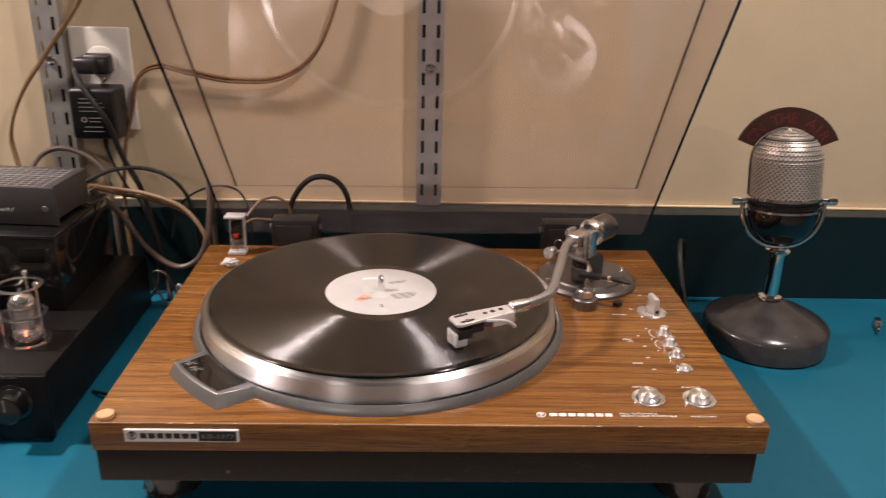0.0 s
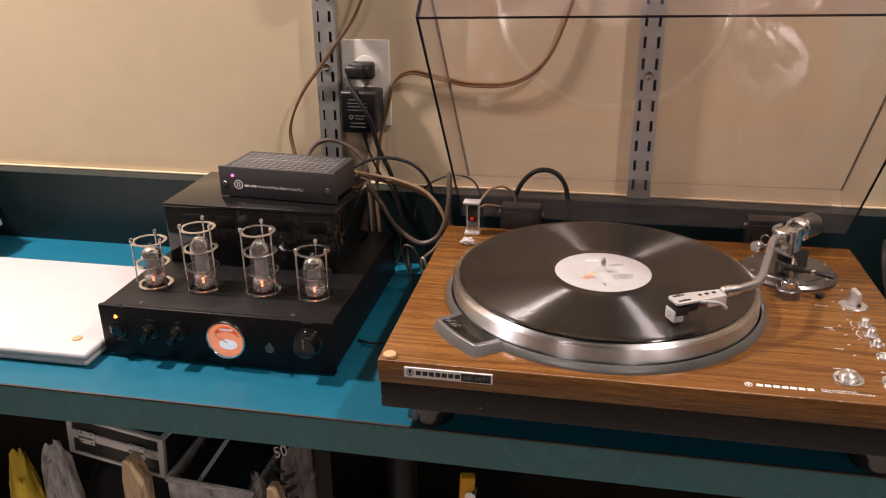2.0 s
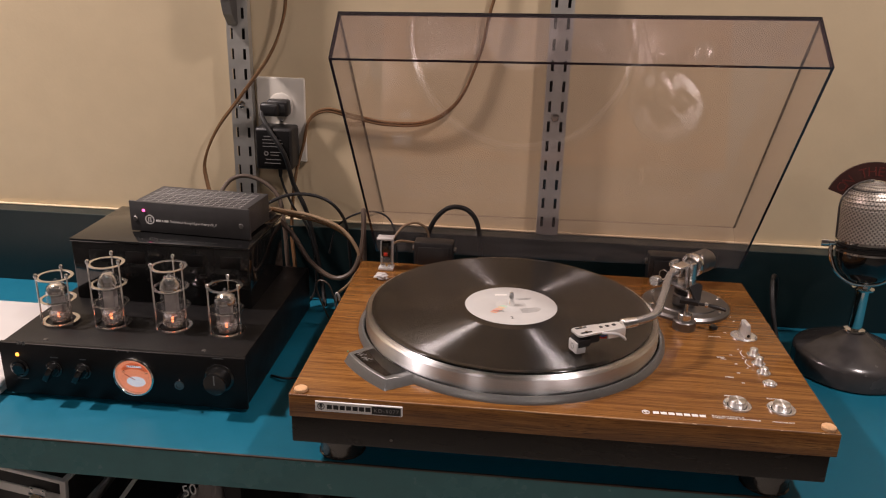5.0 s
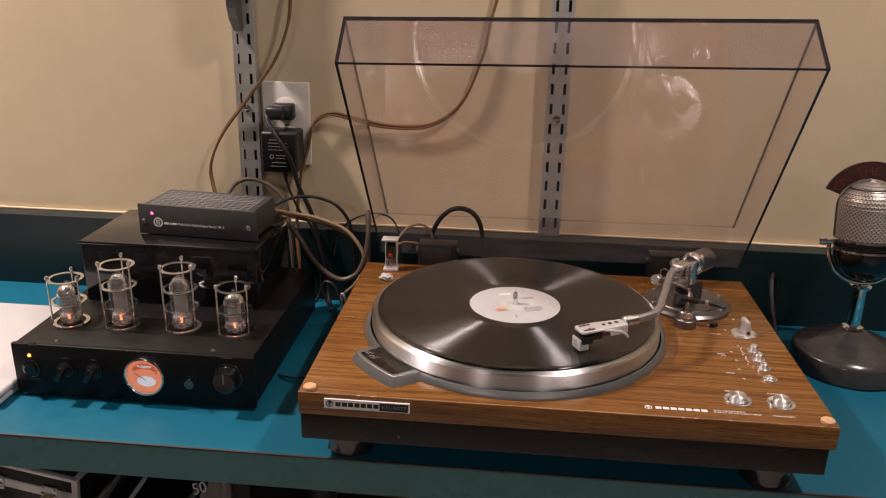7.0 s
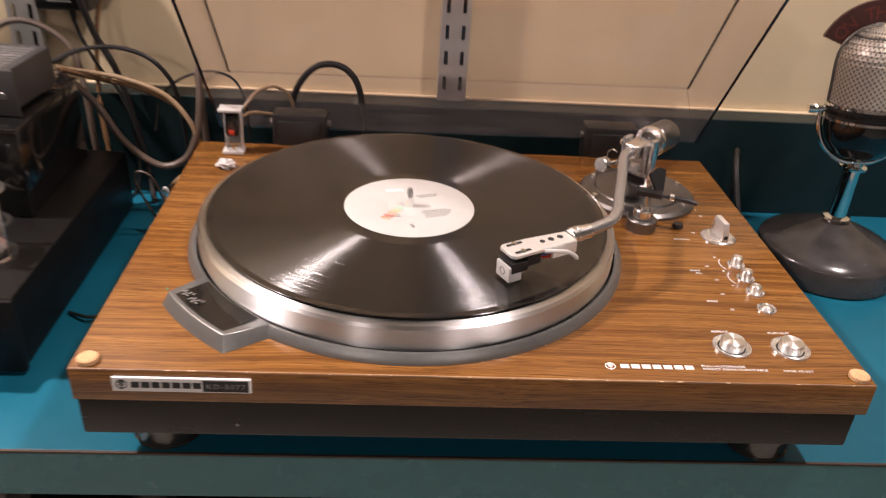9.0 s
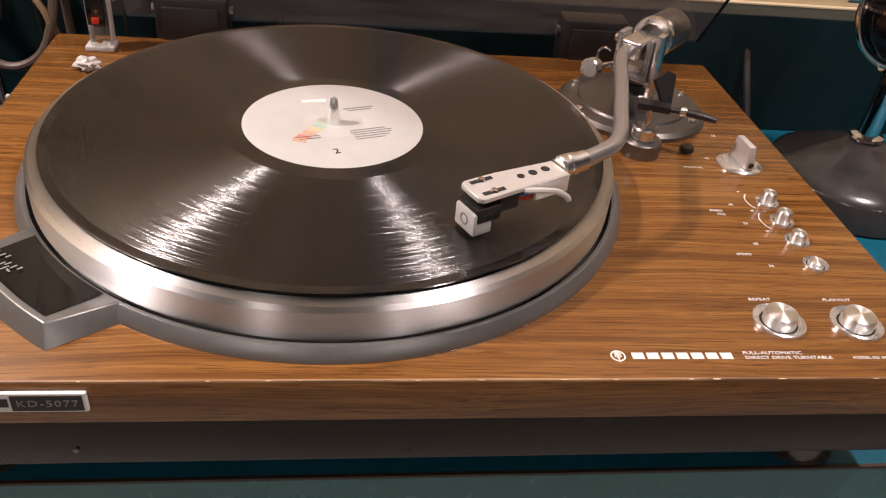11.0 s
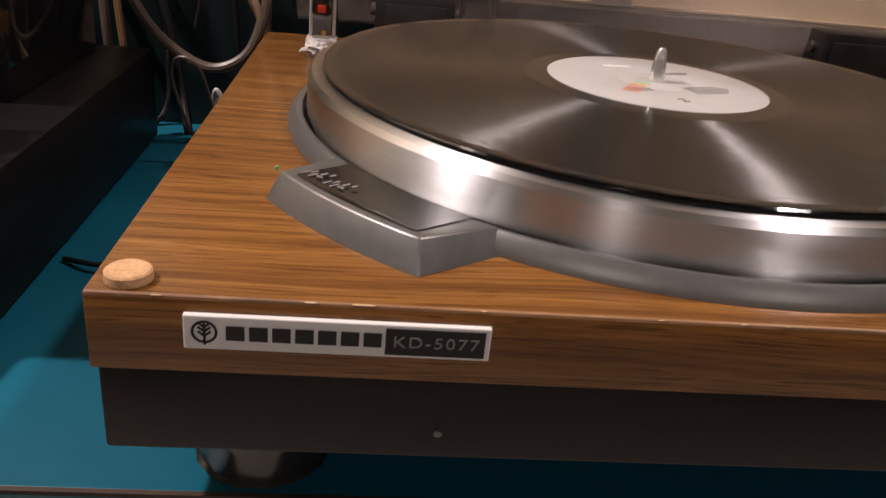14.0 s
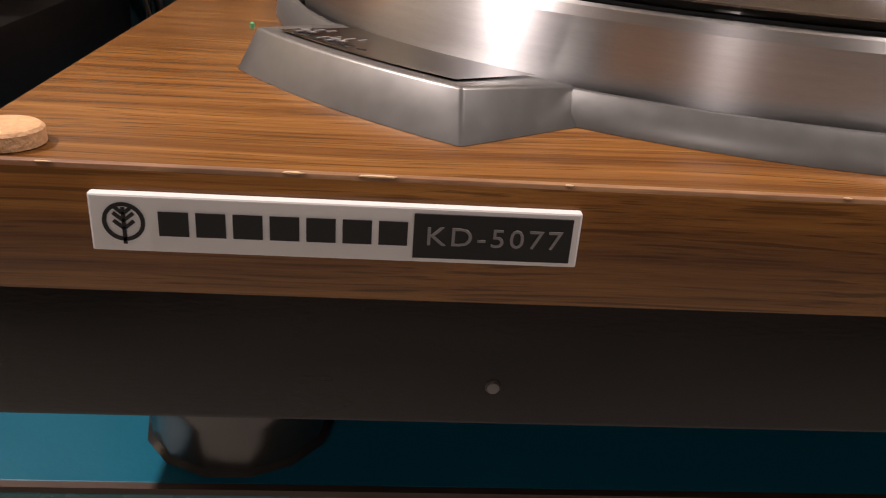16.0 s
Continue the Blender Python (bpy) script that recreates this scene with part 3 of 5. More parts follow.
for row in [(0.008, 0.042, 0.018, 0.0012), (0.006, 0.0375, 0.026, 0.0011), (0.006, 0.033, 0.028, 0.0010), (0.006, 0.0285, 0.024, 0.0010), (0.016, 0.021, 0.014, 0.0010), (0.016, 0.017, 0.012, 0.0010), (0.010, 0.011, 0.020, 0.0010), (0.008, 0.006, 0.022, 0.0010)]:
    bars("printed_line", [row], pose(-0.3920, WALL_Y - 0.0473, 1.109, 90, 0, 0), PRINT_GREY, wart)
part("printed_mark", spun([(0.0018, 0), (0.0032, 0), (0.0032, 0.0002), (0.0018, 0.0002), (0.0018, 0)], pose(-0.3815, WALL_Y - 0.0473, 1.1285, 90, 0, 0), 20), PRINT_GREY, wart)
part("strain_relief", spun([(0.0, 0.014), (0.002, 0.014), (0.0035, 0.0), (0.0, 0.0)], pose(-0.369, WALL_Y - 0.028, 1.1060, 180, 0, 0), 14), RUBBER, wart)
part("cord", tube([(-0.369, 0.412, 1.093), (-0.364, 0.412, 1.075), (-0.350, 0.408, 1.048), (-0.334, 0.402, 1.030), (-0.322, 0.398, 0.990), (-0.318, 0.385, 0.940), (-0.330, 0.372, ZC + 0.003)], 0.0018, 8), BLACK_WIRE, wart)


# ---- loose cables ----
def cable(points, r, mat, label, twin=0.0, category="cable"):
    x, y, z = points[-1]
    if ZC + 0.02 < z < ZC + 0.08:  # the loose end drops to the counter
        points = points + [(x + 0.003, y - 0.002, (z + ZC) / 2), (x + 0.008, y - 0.006, ZC + r + 0.001)]
    if twin:
        made = bmesh.new()
        for s in (-1, 1):
            tube([(x + s * twin * 0.25, y, z + s * twin * 0.6) for x, y, z in points], r, 8, bm=made)
    else:
        made = tube(points, r, 10)
    ob = part("cable", made, mat, None, at=points[0])
    return tagged(ob, label, category)


cable([(-0.352, 0.4345, 1.75), (-0.353, 0.434, 1.40), (-0.356, 0.430, 1.345), (-0.360, 0.425, 1.302), (-0.379, 0.420, 1.254), (-0.420, 0.417, 1.200), (-0.459, 0.424, 1.152), (-0.481, 0.428, 1.107), (-0.479, 0.425, 1.074), (-0.462, 0.410, 1.030), (-0.440, 0.396, 0.985)], 0.0019, BROWN_WIRE, "brown twin speaker wire hanging down the wall", 0.0033)
cable([(-0.080, 0.4345, 1.75), (-0.082, 0.434, 1.40), (-0.094, 0.433, 1.309), (-0.105, 0.433, 1.259), (-0.130, 0.432, 1.202), (-0.171, 0.432, 1.172), (-0.226, 0.432, 1.168), (-0.272, 0.431, 1.176), (-0.307, 0.430, 1.183), (-0.331, 0.430, 1.169), (-0.341, 0.429, 1.132), (-0.352, 0.422, 1.087), (-0.356, 0.410, 1.02), (-0.35, 0.397, 0.975)], 0.0019, BROWN_WIRE, "brown twin speaker wire looped across the wall", 0.0030)
cable([(-0.445, 0.372, 1.068), (-0.436, 0.395, 1.087), (-0.415, 0.402, 1.0935), (-0.387, 0.400, 1.085), (-0.366, 0.392, 1.066), (-0.357, 0.380, 1.030), (-0.352, 0.370, 0.99)], 0.0030, GREY_WIRE, "grey-brown audio cable behind the small preamp")
cable([(-0.373, 0.352, 1.070), (-0.352, 0.375, 1.0765), (-0.325, 0.388, 1.076), (-0.297, 0.390, 1.067), (-0.279, 0.392, 1.046), (-0.273, 0.394, 1.020), (-0.270, 0.398, 0.97)], 0.0022, BLACK_WIRE, "black audio cable arching behind the turntable")
cable([(-0.300, 0.396, 0.99), (-0.291, 0.398, 1.024), (-0.273, 0.398, 1.043), (-0.244, 0.393, 1.055), (-0.219, 0.387, 1.052), (-0.206, 0.378, 1.036), (-0.202, 0.372, 1.010), (-0.200, 0.370, 0.98)], 0.0013, BLACK_WIRE, "thin black lead arching behind the turntable")
cable([(-0.368, 0.352, 1.062), (-0.352, 0.362, 1.040), (-0.338, 0.360, 1.024), (-0.315, 0.352, 0.993), (-0.283, 0.345, 0.975), (-0.258, 0.345, 0.984), (-0.247, 0.352, 1.010), (-0.244, 0.360, 1.040), (-0.247, 0.375, 1.062), (-0.251, 0.395, 1.02), (-0.25, 0.398, 0.97)], 0.0034, GREY_WIRE, "grey-brown signal cable in a hanging loop")
cable([(-0.370, 0.352, 1.066), (-0.345, 0.370, 1.056), (-0.317, 0.370, 1.052), (-0.276, 0.360, 1.041), (-0.252, 0.351, 1.017), (-0.249, 0.351, 0.992), (-0.262, 0.355, 0.965), (-0.280, 0.360, 0.945)], 0.0024, TAN_WIRE, "tan signal cable running behind the turntable")
cable([(-0.365, 0.352, 1.064), (-0.340, 0.374, 1.049), (-0.305, 0.372, 1.043), (-0.268, 0.362, 1.030), (-0.250, 0.358, 1.005), (-0.247, 0.360, 0.975), (-0.262, 0.365, 0.945)], 0.0024, BROWN_WIRE, "brown signal cable running behind the turntable")
cable([(-0.167, 0.398, 0.985), (-0.165, 0.401, 1.015), (-0.155, 0.402, 1.044), (-0.136, 0.402, 1.063), (-0.113, 0.402, 1.063), (-0.098, 0.402, 1.047), (-0.092, 0.401, 1.019), (-0.088, 0.400, 0.98), (-0.08, 0.395, 0.95)], 0.0033, BLACK_WIRE, "thick black cable arching behind the lid hinge")
cable([(-0.2065, 0.372, 1.026), (-0.200, 0.380, 1.034), (-0.192, 0.390, 1.040), (-0.176, 0.396, 1.041), (-0.163, 0.398, 1.028), (-0.160, 0.398, 0.99)], 0.0017, TAN_WIRE, "thin tan lead behind the lid hinge")
cable([(-0.2035, 0.352, 1.026), (-0.196, 0.360, 1.027), (-0.186, 0.368, 1.024), (-0.172, 0.376, 1.0195)], 0.0016, TAN_WIRE, "cut end of a tan lead")
cable([(-0.270, 0.300, 0.960), (-0.276, 0.290, 0.988), (-0.288, 0.292, 0.992), (-0.294, 0.300, 0.978), (-0.290, 0.312, 0.950), (-0.280, 0.320, ZC + 0.003)], 0.0011, GREY_WIRE, "thin grey wire loop between amplifier and turntable")
cable([(-0.262, 0.310, ZC + 0.003), (-0.262, 0.306, 0.950), (-0.268, 0.302, 0.972), (-0.272, 0.310, 0.955), (-0.270, 0.320, ZC + 0.003)], 0.0015, WHITE_PLASTIC, "short pale grey wire beside the turntable")
cable([(-0.318, 0.175, ZC + 0.002), (-0.300, 0.165, ZC + 0.005), (-0.282, 0.168, ZC + 0.004), (-0.262, 0.150, ZC + 0.002), (-0.235, 0.140, ZC + 0.003)], 0.0014, BLACK_WIRE, "thin black wire lying on the counter")
cable([(0.292, 0.300, ZC + 0.004), (0.285, 0.320, 0.955), (0.283, 0.345, 0.992), (0.290, 0.370, 1.004), (0.300, 0.385, 0.990), (0.305, 0.392, 0.95), (0.310, 0.395, ZC + 0.004)], 0.0030, BLACK_WIRE, "black cable standing up beside the turntable")

# ---- turntable ----
CX, CY, TOP = -0.0455, 0.1745, 1.0
X0, X1, Y0, Y1 = -0.2446, 0.2455, 0.0, 0.3500
table = thing("turntable", (0.0017, 0.173, ZC), "walnut-veneered record player with brushed platter and raised smoky lid", "turntable")


def plinth_skin():
    made = box(X0, X1, Y0, Y1, 0.9765, TOP, 0.0010, seg=2)
    for f in made.faces:
        f.normal_update()
        f.material_index = 1 if f.normal.y < -0.25 and f.normal.z > 0.25 else 0
    return made


part("wood_plinth", plinth_skin(), [WALNUT, EDGE_WOOD], table, "walnut veneer plinth with worn edges")
part("base", box(X0 + 0.0008, X1 - 0.0040, Y0 + 0.0030, Y1 - 0.003, 0.9475, 0.9770, 0.0016), PLINTH, table, "dark brown lower body")
for fx, fy in ((-0.205, 0.0440), (0.2035, 0.0420), (-0.196, 0.295), (0.203, 0.295)):
    foot = part("foot", turned([(0.0, ZC), (0.0212, ZC), (0.0224, ZC + 0.0008), (0.0232, ZC + 0.0014), (0.0218, ZC + 0.0026), (0.0222, ZC + 0.013), (0.0245, ZC + 0.019), (0.0248, 0.9478), (0.0, 0.9478)], fx, fy, 14), FOOT, table, "faceted plated isolating foot")
    part("pad", turned([(0.0, ZC + 0.0002), (0.0175, ZC + 0.0002), (0.0180, ZC + 0.0015), (0.0, ZC + 0.0015)], fx, fy, 32), RUBBER, foot)
for k, x in enumerate((-0.2348, 0.2368)):
    dot = part("cork_pad", turned([(0.0, TOP + 0.0031), (0.0056, TOP + 0.0031), (0.0062, TOP + 0.0026), (0.0063, TOP + 0.0002), (0.0, TOP + 0.0002)], x, 0.0078, 32), CORK, table, "round cork pad")
part("rivet", spun([(0.0, 0.0008), (0.0012, 0.0006), (0.0016, 0.0)], pose(-0.1495, Y0 + 0.0029, 0.9570, 90, 0, 0), 14), GUNMETAL, table)

# name plate on the front
plate = part("name_plate", box(-0.2192, -0.1385, -0.0022, -0.0002, 0.9856, 0.9957, 0.0004), LABEL_WHITE, table, "silver-white name plate with a black model field", smooth=False)
part("model_field", box(-0.1667, -0.1400, -0.0025, -0.0021, 0.9866, 0.9946), PRINT_BLACK, plate, "black field")
lettering("model_text", "KD-5077", 0.0033, UPRIGHT(-0.1648, -0.0026, 0.9891), PRINT_GREY, plate, "grey model lettering", 1.14, spacing=1.18)
for k in range(7):
    bars("name_bar", [(k * 0.00595, 0, 0.0048, 0.0043)], UPRIGHT(-0.2082, -0.0023, 0.9887), PRINT_BLACK, plate)


def round_mark(cx, cz, r, m, mat, parent):
    """A plain round mark: a ring with a stem and two pairs of slanting bars."""
    made = turned([(r * 0.80, 0), (r, 0), (r, 0.00015), (r * 0.80, 0.00015), (r * 0.80, 0)], 0, 0, 32)
    box(-r * 0.09, r * 0.09, -r * 1.15, r * 0.75, 0, 0.00015, bm=made)
    for s in (-1, 1):
        for h in (-0.35, 0.05, 0.42):
            t = bmesh.new()
            box(-r * 0.05, r * 0.62, -r * 0.09, r * 0.09, 0, 0.00015, bm=t)
            t.transform(pose(0, h * r, 0.00002, 0, 0, 40 if s > 0 else 140))
            me = bpy.data.meshes.new("tmp")
            t.to_mesh(me)
            t.free()
            made.from_mesh(me)
            bpy.data.meshes.remove(me)
    made.transform(m)
    return part("round_mark", made, mat, parent, smooth=False)


round_mark(0, 0, 0.0034, UPRIGHT(-0.2137, -0.0023, 0.9910), PRINT_BLACK, plate)
# print on the deck
round_mark(0, 0, 0.0034, FLAT(0.0800, 0.0142, TOP + 0.0001), PRINT_WHITE, table)
for k in range(7):
    bars("name_bar", [(k * 0.00685, 0, 0.0054, 0.0040)], FLAT(0.0864, 0.0122, TOP + 0.0001), PRINT_WHITE, table)
for words, size, x, y, sq in (("FULL-AUTOMATIC", 0.0019, 0.1385, 0.0152, 1.25), ("DIRECT DRIVE TURNTABLE", 0.0019, 0.1385, 0.0122, 1.25), ("MODEL KD-5077", 0.0016, 0.1905, 0.0122, 1.15), ("REPEAT", 0.0019, 0.1575, 0.0533, 1.25), ("PLAY/CUT", 0.0019, 0.1965, 0.0533, 1.2), ("MANUAL", 0.0018, 0.1700, 0.1825, 1.2), ("SPEED", 0.0018, 0.1670, 0.0910, 1.2), ("45", 0.0018, 0.1805, 0.1008, 1.2), ("33", 0.0018, 0.1805, 0.0808, 1.2), ("SPEED", 0.0017, 0.1680, 0.1332, 1.2), ("ADJ.", 0.0017, 0.1710, 0.1298, 1.2), ("45", 0.0017, 0.1820, 0.1400, 1.2), ("33", 0.0017, 0.1830, 0.1205, 1.2), ("12", 0.0018, 0.1880, 0.1945, 1.2), ("10", 0.0018, 0.2045, 0.2260, 1.2), ("7", 0.0018, 0.2045, 0.2370, 1.2)):
    lettering("deck_text", words, size, FLAT(x, y, TOP + 0.0002), PRINT_WHITE, table, "white printed word", sq)
for y in (0.1452, 0.1247):
    made = bmesh.new()
    for k in range(10):
        a0, a1 = radians(140 + k * 8), radians(140 + (k + 1) * 8)
        r0, r1, cx, cy = 0.0118, 0.0124, 0.2070, y
        made.faces.new([made.verts.new((cx + r * math.cos(a), cy + r * math.sin(a), TOP + 0.0002)) for r, a in ((r0, a0), (r1, a0), (r1, a1), (r0, a1))])
    part("arc_mark", made, PRINT_WHITE, table, smooth=False)
    for dy in (0.0105, -0.0105):
        part("arc_sign", box(0.1935, 0.1952, y + dy - 0.0003, y + dy + 0.0003, TOP, TOP + 0.0002), PRINT_WHITE, table, smooth=False)

# platter well, strobe window housing and platter
part("platter_surround", turned([(0.1655, TOP + 0.0001), (0.1650, TOP + 0.0030), (0.1618, TOP + 0.0068), (0.1608, TOP + 0.0070), (0.1594, TOP + 0.0064), (0.1592, TOP + 0.0004)], CX, CY, 128), RING, table, "grey metal ring round the platter")
part("platter_well", turned([(0.0, TOP + 0.0006), (0.1592, TOP + 0.0006)], CX, CY, 96), SLOT, table)


def arc(r, a0, a1, n):
    return [(CX + r * math.cos(radians(a0 + (a1 - a0) * k / n)), CY + r * math.sin(radians(a0 + (a1 - a0) * k / n))) for k in range(n + 1)]


def pod_solid():
    low = arc(0.1935, -147.0, -125.6, 10) + arc(0.1630, -121.5, -151.5, 12)
    high = arc(0.1890, -146.3, -126.6, 10) + arc(0.1605, -123.0, -150.0, 12)
    made = bmesh.new()
    a = [made.verts.new((x, y, TOP + 0.0001)) for x, y in low]
    b = [made.verts.new((x, y, TOP + 0.0100 if k < 11 else TOP + 0.0075)) for k, (x, y) in enumerate(high)]
    n = len(a)
    for k in range(n):
        made.faces.new((a[k], a[(k + 1) % n], b[(k + 1) % n], b[k]))
    made.faces.new(b)
    bmesh.ops.recalc_face_normals(made, faces=made.faces)
    edges = [e for e in made.edges if e.calc_face_angle(0) > 0.35 and all(v.co.z > TOP + 0.005 for v in e.verts)] + [e for e in made.edges if abs(e.verts[0].co.z - e.verts[1].co.z) > 0.004 and e.calc_face_angle(0) > 0.5]
    bmesh.ops.bevel(made, geom=edges, offset=0.0008, segments=2, profile=0.5, affect="EDGES")
    return made


pod = part("strobe_housing", pod_solid(), RING, table, "grey metal housing of the strobe window")
pad = bmesh.new()
outer, inner = arc(0.1862, -144.6, -127.6, 10), arc(0.1612, -126.2, -146.8, 12)
vs = [pad.verts.new((x, y, TOP + 0.01025 if k < 11 else TOP + 0.0081)) for k, (x, y) in enumerate(outer + inner)]
pad.faces.new(vs)
strobe = part("strobe_window", pad, BLACK_GLOSS, pod, "glossy black window with grey figures", smooth=False)
for k, (r, a) in enumerate(((0.1800, -143.2), (0.1795, -139.6))):
    x, y = CX + r * math.cos(radians(a)), CY + r * math.sin(radians(a))
    rows = [(-0.0022, 0.0040, 0.0026, 0.0007), (-0.0004, 0.0026, 0.0022, 0.0007), (-0.0024, 0.0010, 0.0028, 0.0007), (0.0002, -0.0004, 0.0022, 0.0007), (-0.0012, -0.0020, 0.0007, 0.0022), (0.0014, -0.0026, 0.0018, 0.0007)]
    bars("strobe_figure", rows, pose(x, y, TOP + 0.01020, 0, 0, 40) @ pose(0, 0, 0, -4, 0, 0) @ Matrix.Scale(1.35, 4), PRINT_GREY, pod)
part("green_speck", turned([(0, 0.0016), (0.0006, 0.0012), (0.0006, 0)], 0, 0, 8, m=pose(*arc(0.1885, -147.5, -147.5, 1)[0], TOP + 0.0088)), GREEN, pod)

platter = part("platter", turned([(0.1560, TOP + 0.0030), (0.1560, TOP + 0.0056), (0.1572, TOP + 0.0060), (0.1575, TOP + 0.0066), (0.1575, TOP + 0.0208), (0.1556, TOP + 0.0228), (0.1495, TOP + 0.0228), (0.1490, TOP + 0.0205), (0.0, TOP + 0.0205)], CX, CY, 160), PLATTER, table, "brushed aluminium platter", at=(CX, CY, TOP))
part("rubber_mat", turned([(0.1488, TOP + 0.0204), (0.1488, TOP + 0.0236), (0.1478, TOP + 0.0240), (0.0, TOP + 0.0240)], CX, CY, 128), RUBBER, platter)
part("spindle", turned([(0.0038, TOP + 0.0240), (0.0037, TOP + 0.0290), (0.0029, TOP + 0.0352), (0.0020, TOP + 0.0404), (0.0012, TOP + 0.0414), (0.0, TOP + 0.0416)], CX, CY, 24), BRIGHT_RING, platter, "bright centre spindle", at=(CX, CY, TOP))

RZ = TOP + 0.0260
record = thing("record", (CX, CY, TOP + 0.0241), "black vinyl record with a pale grey label", "record")
part("disc", turned([(0.0, TOP + 0.0242), (0.1500, TOP + 0.0242), (0.1508, TOP + 0.0248), (0.1508, TOP + 0.0256), (0.1500, RZ), (0.1462, RZ - 0.0003), (0.0600, RZ - 0.0004), (0.0510, RZ - 0.0001), (0.0, RZ - 0.0001)], CX, CY, 192), VINYL, record, at=(CX, CY, RZ))
lab = part("label", turned([(0.0034, RZ), (0.0034, RZ + 0.00025), (0.0165, RZ + 0.00025), (0.0170, RZ + 0.0001), (0.0174, RZ + 0.00025), (0.0496, RZ + 0.00022), (0.0500, RZ)], CX, CY, 96), PAPER, record, "pale grey paper label")
LT = pose(CX, CY, RZ + 0.0003, 0, 0, 18)
for k, (mat, x0) in enumerate(((PALE_ORANGE, -0.036), (PALE_RED, -0.0315), (PALE_ORANGE, -0.0265), (PALE_YELLOW, -0.0215), (PALE_GREEN, -0.0165))):
    bars("label_stripe", [(x0, 0.0085 - 0.0012 * k, 0.0036, 0.0075)], LT @ pose(0.006, 0.006, 0.0, 0, 0, 55), mat, lab)
bars("label_print", [(0.010, 0.014, 0.018, 0.0010), (0.012, 0.0115, 0.014, 0.0010), (0.006, -0.012, 0.020, 0.0007), (0.005, -0.0145, 0.024, 0.0007), (0.006, -0.017, 0.022, 0.0007), (0.006, -0.0195, 0.020, 0.0007), (0.006, -0.022, 0.017, 0.0007), (-0.026, -0.013, 0.014, 0.0007), (-0.024, -0.0155, 0.012, 0.0007)], LT, PRINT_GREY, lab)
bars("label_tag", [(-0.014, 0.026, 0.0140, 0.0036)], LT @ pose(0, 0, 0, 0, 0, -8), PRINT_WHITE, lab)
lettering("label_number", "2", 0.0050, LT @ pose(-0.010, -0.034, 0, 0, 0, 0), PRINT_BLACK, lab, "black side number")

# controls on the deck
def push_button(x, y, r, h, name, raised=True):
    rim = part("button_ring", turned([(r * 1.62, TOP + 0.0001), (r * 1.60, TOP + 0.0016), (r * 1.52, TOP + 0.0019), (r * 1.30, TOP + 0.0010), (r * 1.20, TOP + 0.0008), (r * 1.14, TOP + 0.0003)], x, y, 40), BRIGHT_RING, table, "bright ring round a push button")
    part(name, turned([(r * 1.02, TOP + 0.0003), (r, TOP + h * 0.86), (r * 0.96, TOP + h * 0.96), (r * 0.88, TOP + h), (r * 0.5, TOP + h * 1.03), (0.0, TOP + h * 1.05)], x, y, 40), BUTTON, rim, "turned silver button", at=(x, y, TOP))
    part("button_gap", turned([(0.0, TOP + 0.0004), (r * 1.12, TOP + 0.0004)], x, y, 32), SLOT, rim)


push_button(0.1655, 0.0372, 0.0078, 0.0066, "push_button")
push_button(0.2045, 0.0360, 0.0078, 0.0066, "push_button")
for y, h in ((0.1435, 0.0080), (0.1235, 0.0080), (0.1045, 0.0065), (0.0825, 0.0035)):
    push_button(0.2070, y, 0.0042, h, "push_button")

selector = part("selector_disc", turned([(0.0142, TOP + 0.0001), (0.0140, TOP + 0.0010), (0.0120, TOP + 0.0024), (0.0100, TOP + 0.0028), (0.0, TOP + 0.0028)], 0.2085, 0.1890, 48), BRIGHT_RING, table, "bright disc of the size selector")
made = bmesh.new()
box(-0.0100, 0.0112, -0.0032, 0.0032, 0.0028, 0.0172, 0.0008, made, 2)
for v in made.verts:
    if v.co.z > 0.010:
        v.co.x = v.co.x * 0.78 - 0.0005
        v.co.y *= 0.72
made.transform(pose(0.2085, 0.1880, TOP, 0, 0, -84))
knob = part("selector_knob", made, HEADSHELL, selector, "silver wedge knob")
part("hole", spun([(0.0, 0.0003), (0.0017, 0.0003), (0.0018, 0.0)], pose(0.2085, 0.1880, TOP, 0, 0, -84) @ pose(0.0113, 0, 0.0060, 0, 90, 0), 14), SLOT, knob)
part("cueing_knob", turned([(0.0, TOP + 0.0036), (0.0040, TOP + 0.0034), (0.0045, TOP + 0.0020), (0.0045, TOP + 0.0001)], 0.1795, 0.2050, 24), BLACK_PLASTIC, table, "small black knob")

chips = random.Random(7)
for a in (-74.0, -71.5, -71.0, -66.0, -63.5, -62.8, -58.0):
    q = radians(a)
    made = bmesh.new()
    bmesh.ops.create_icosphere(made, subdivisions=1, radius=chips.uniform(0.0004, 0.0008))
    made.transform(pose(CX + 0.1658 * math.cos(q), CY + 0.1658 * math.sin(q), TOP + 0.0003, 0, 0, a + 90) @ Matrix.Diagonal((chips.uniform(1.0, 2.4), 0.8, 0.8, 1)))
    part("chip", made, EDGE_WOOD, table, "pale chip in the veneer")
for k in range(16):
    made = bmesh.new()
    bmesh.ops.create_icosphere(made, subdivisions=1, radius=chips.uniform(0.0003, 0.0006))
    made.transform(pose(X0 + 0.012 + (X1 - X0 - 0.024) * (k + chips.random()) / 16, Y0 + 0.0002, TOP - 0.0002) @ Matrix.Diagonal((chips.uniform(1.5, 7.0), 0.7, 0.5, 1)))
    part("chip", made, PALE_WOOD, table, "pale chip in the veneer")
# tonearm
AX, AY = 0.1590, 0.2640
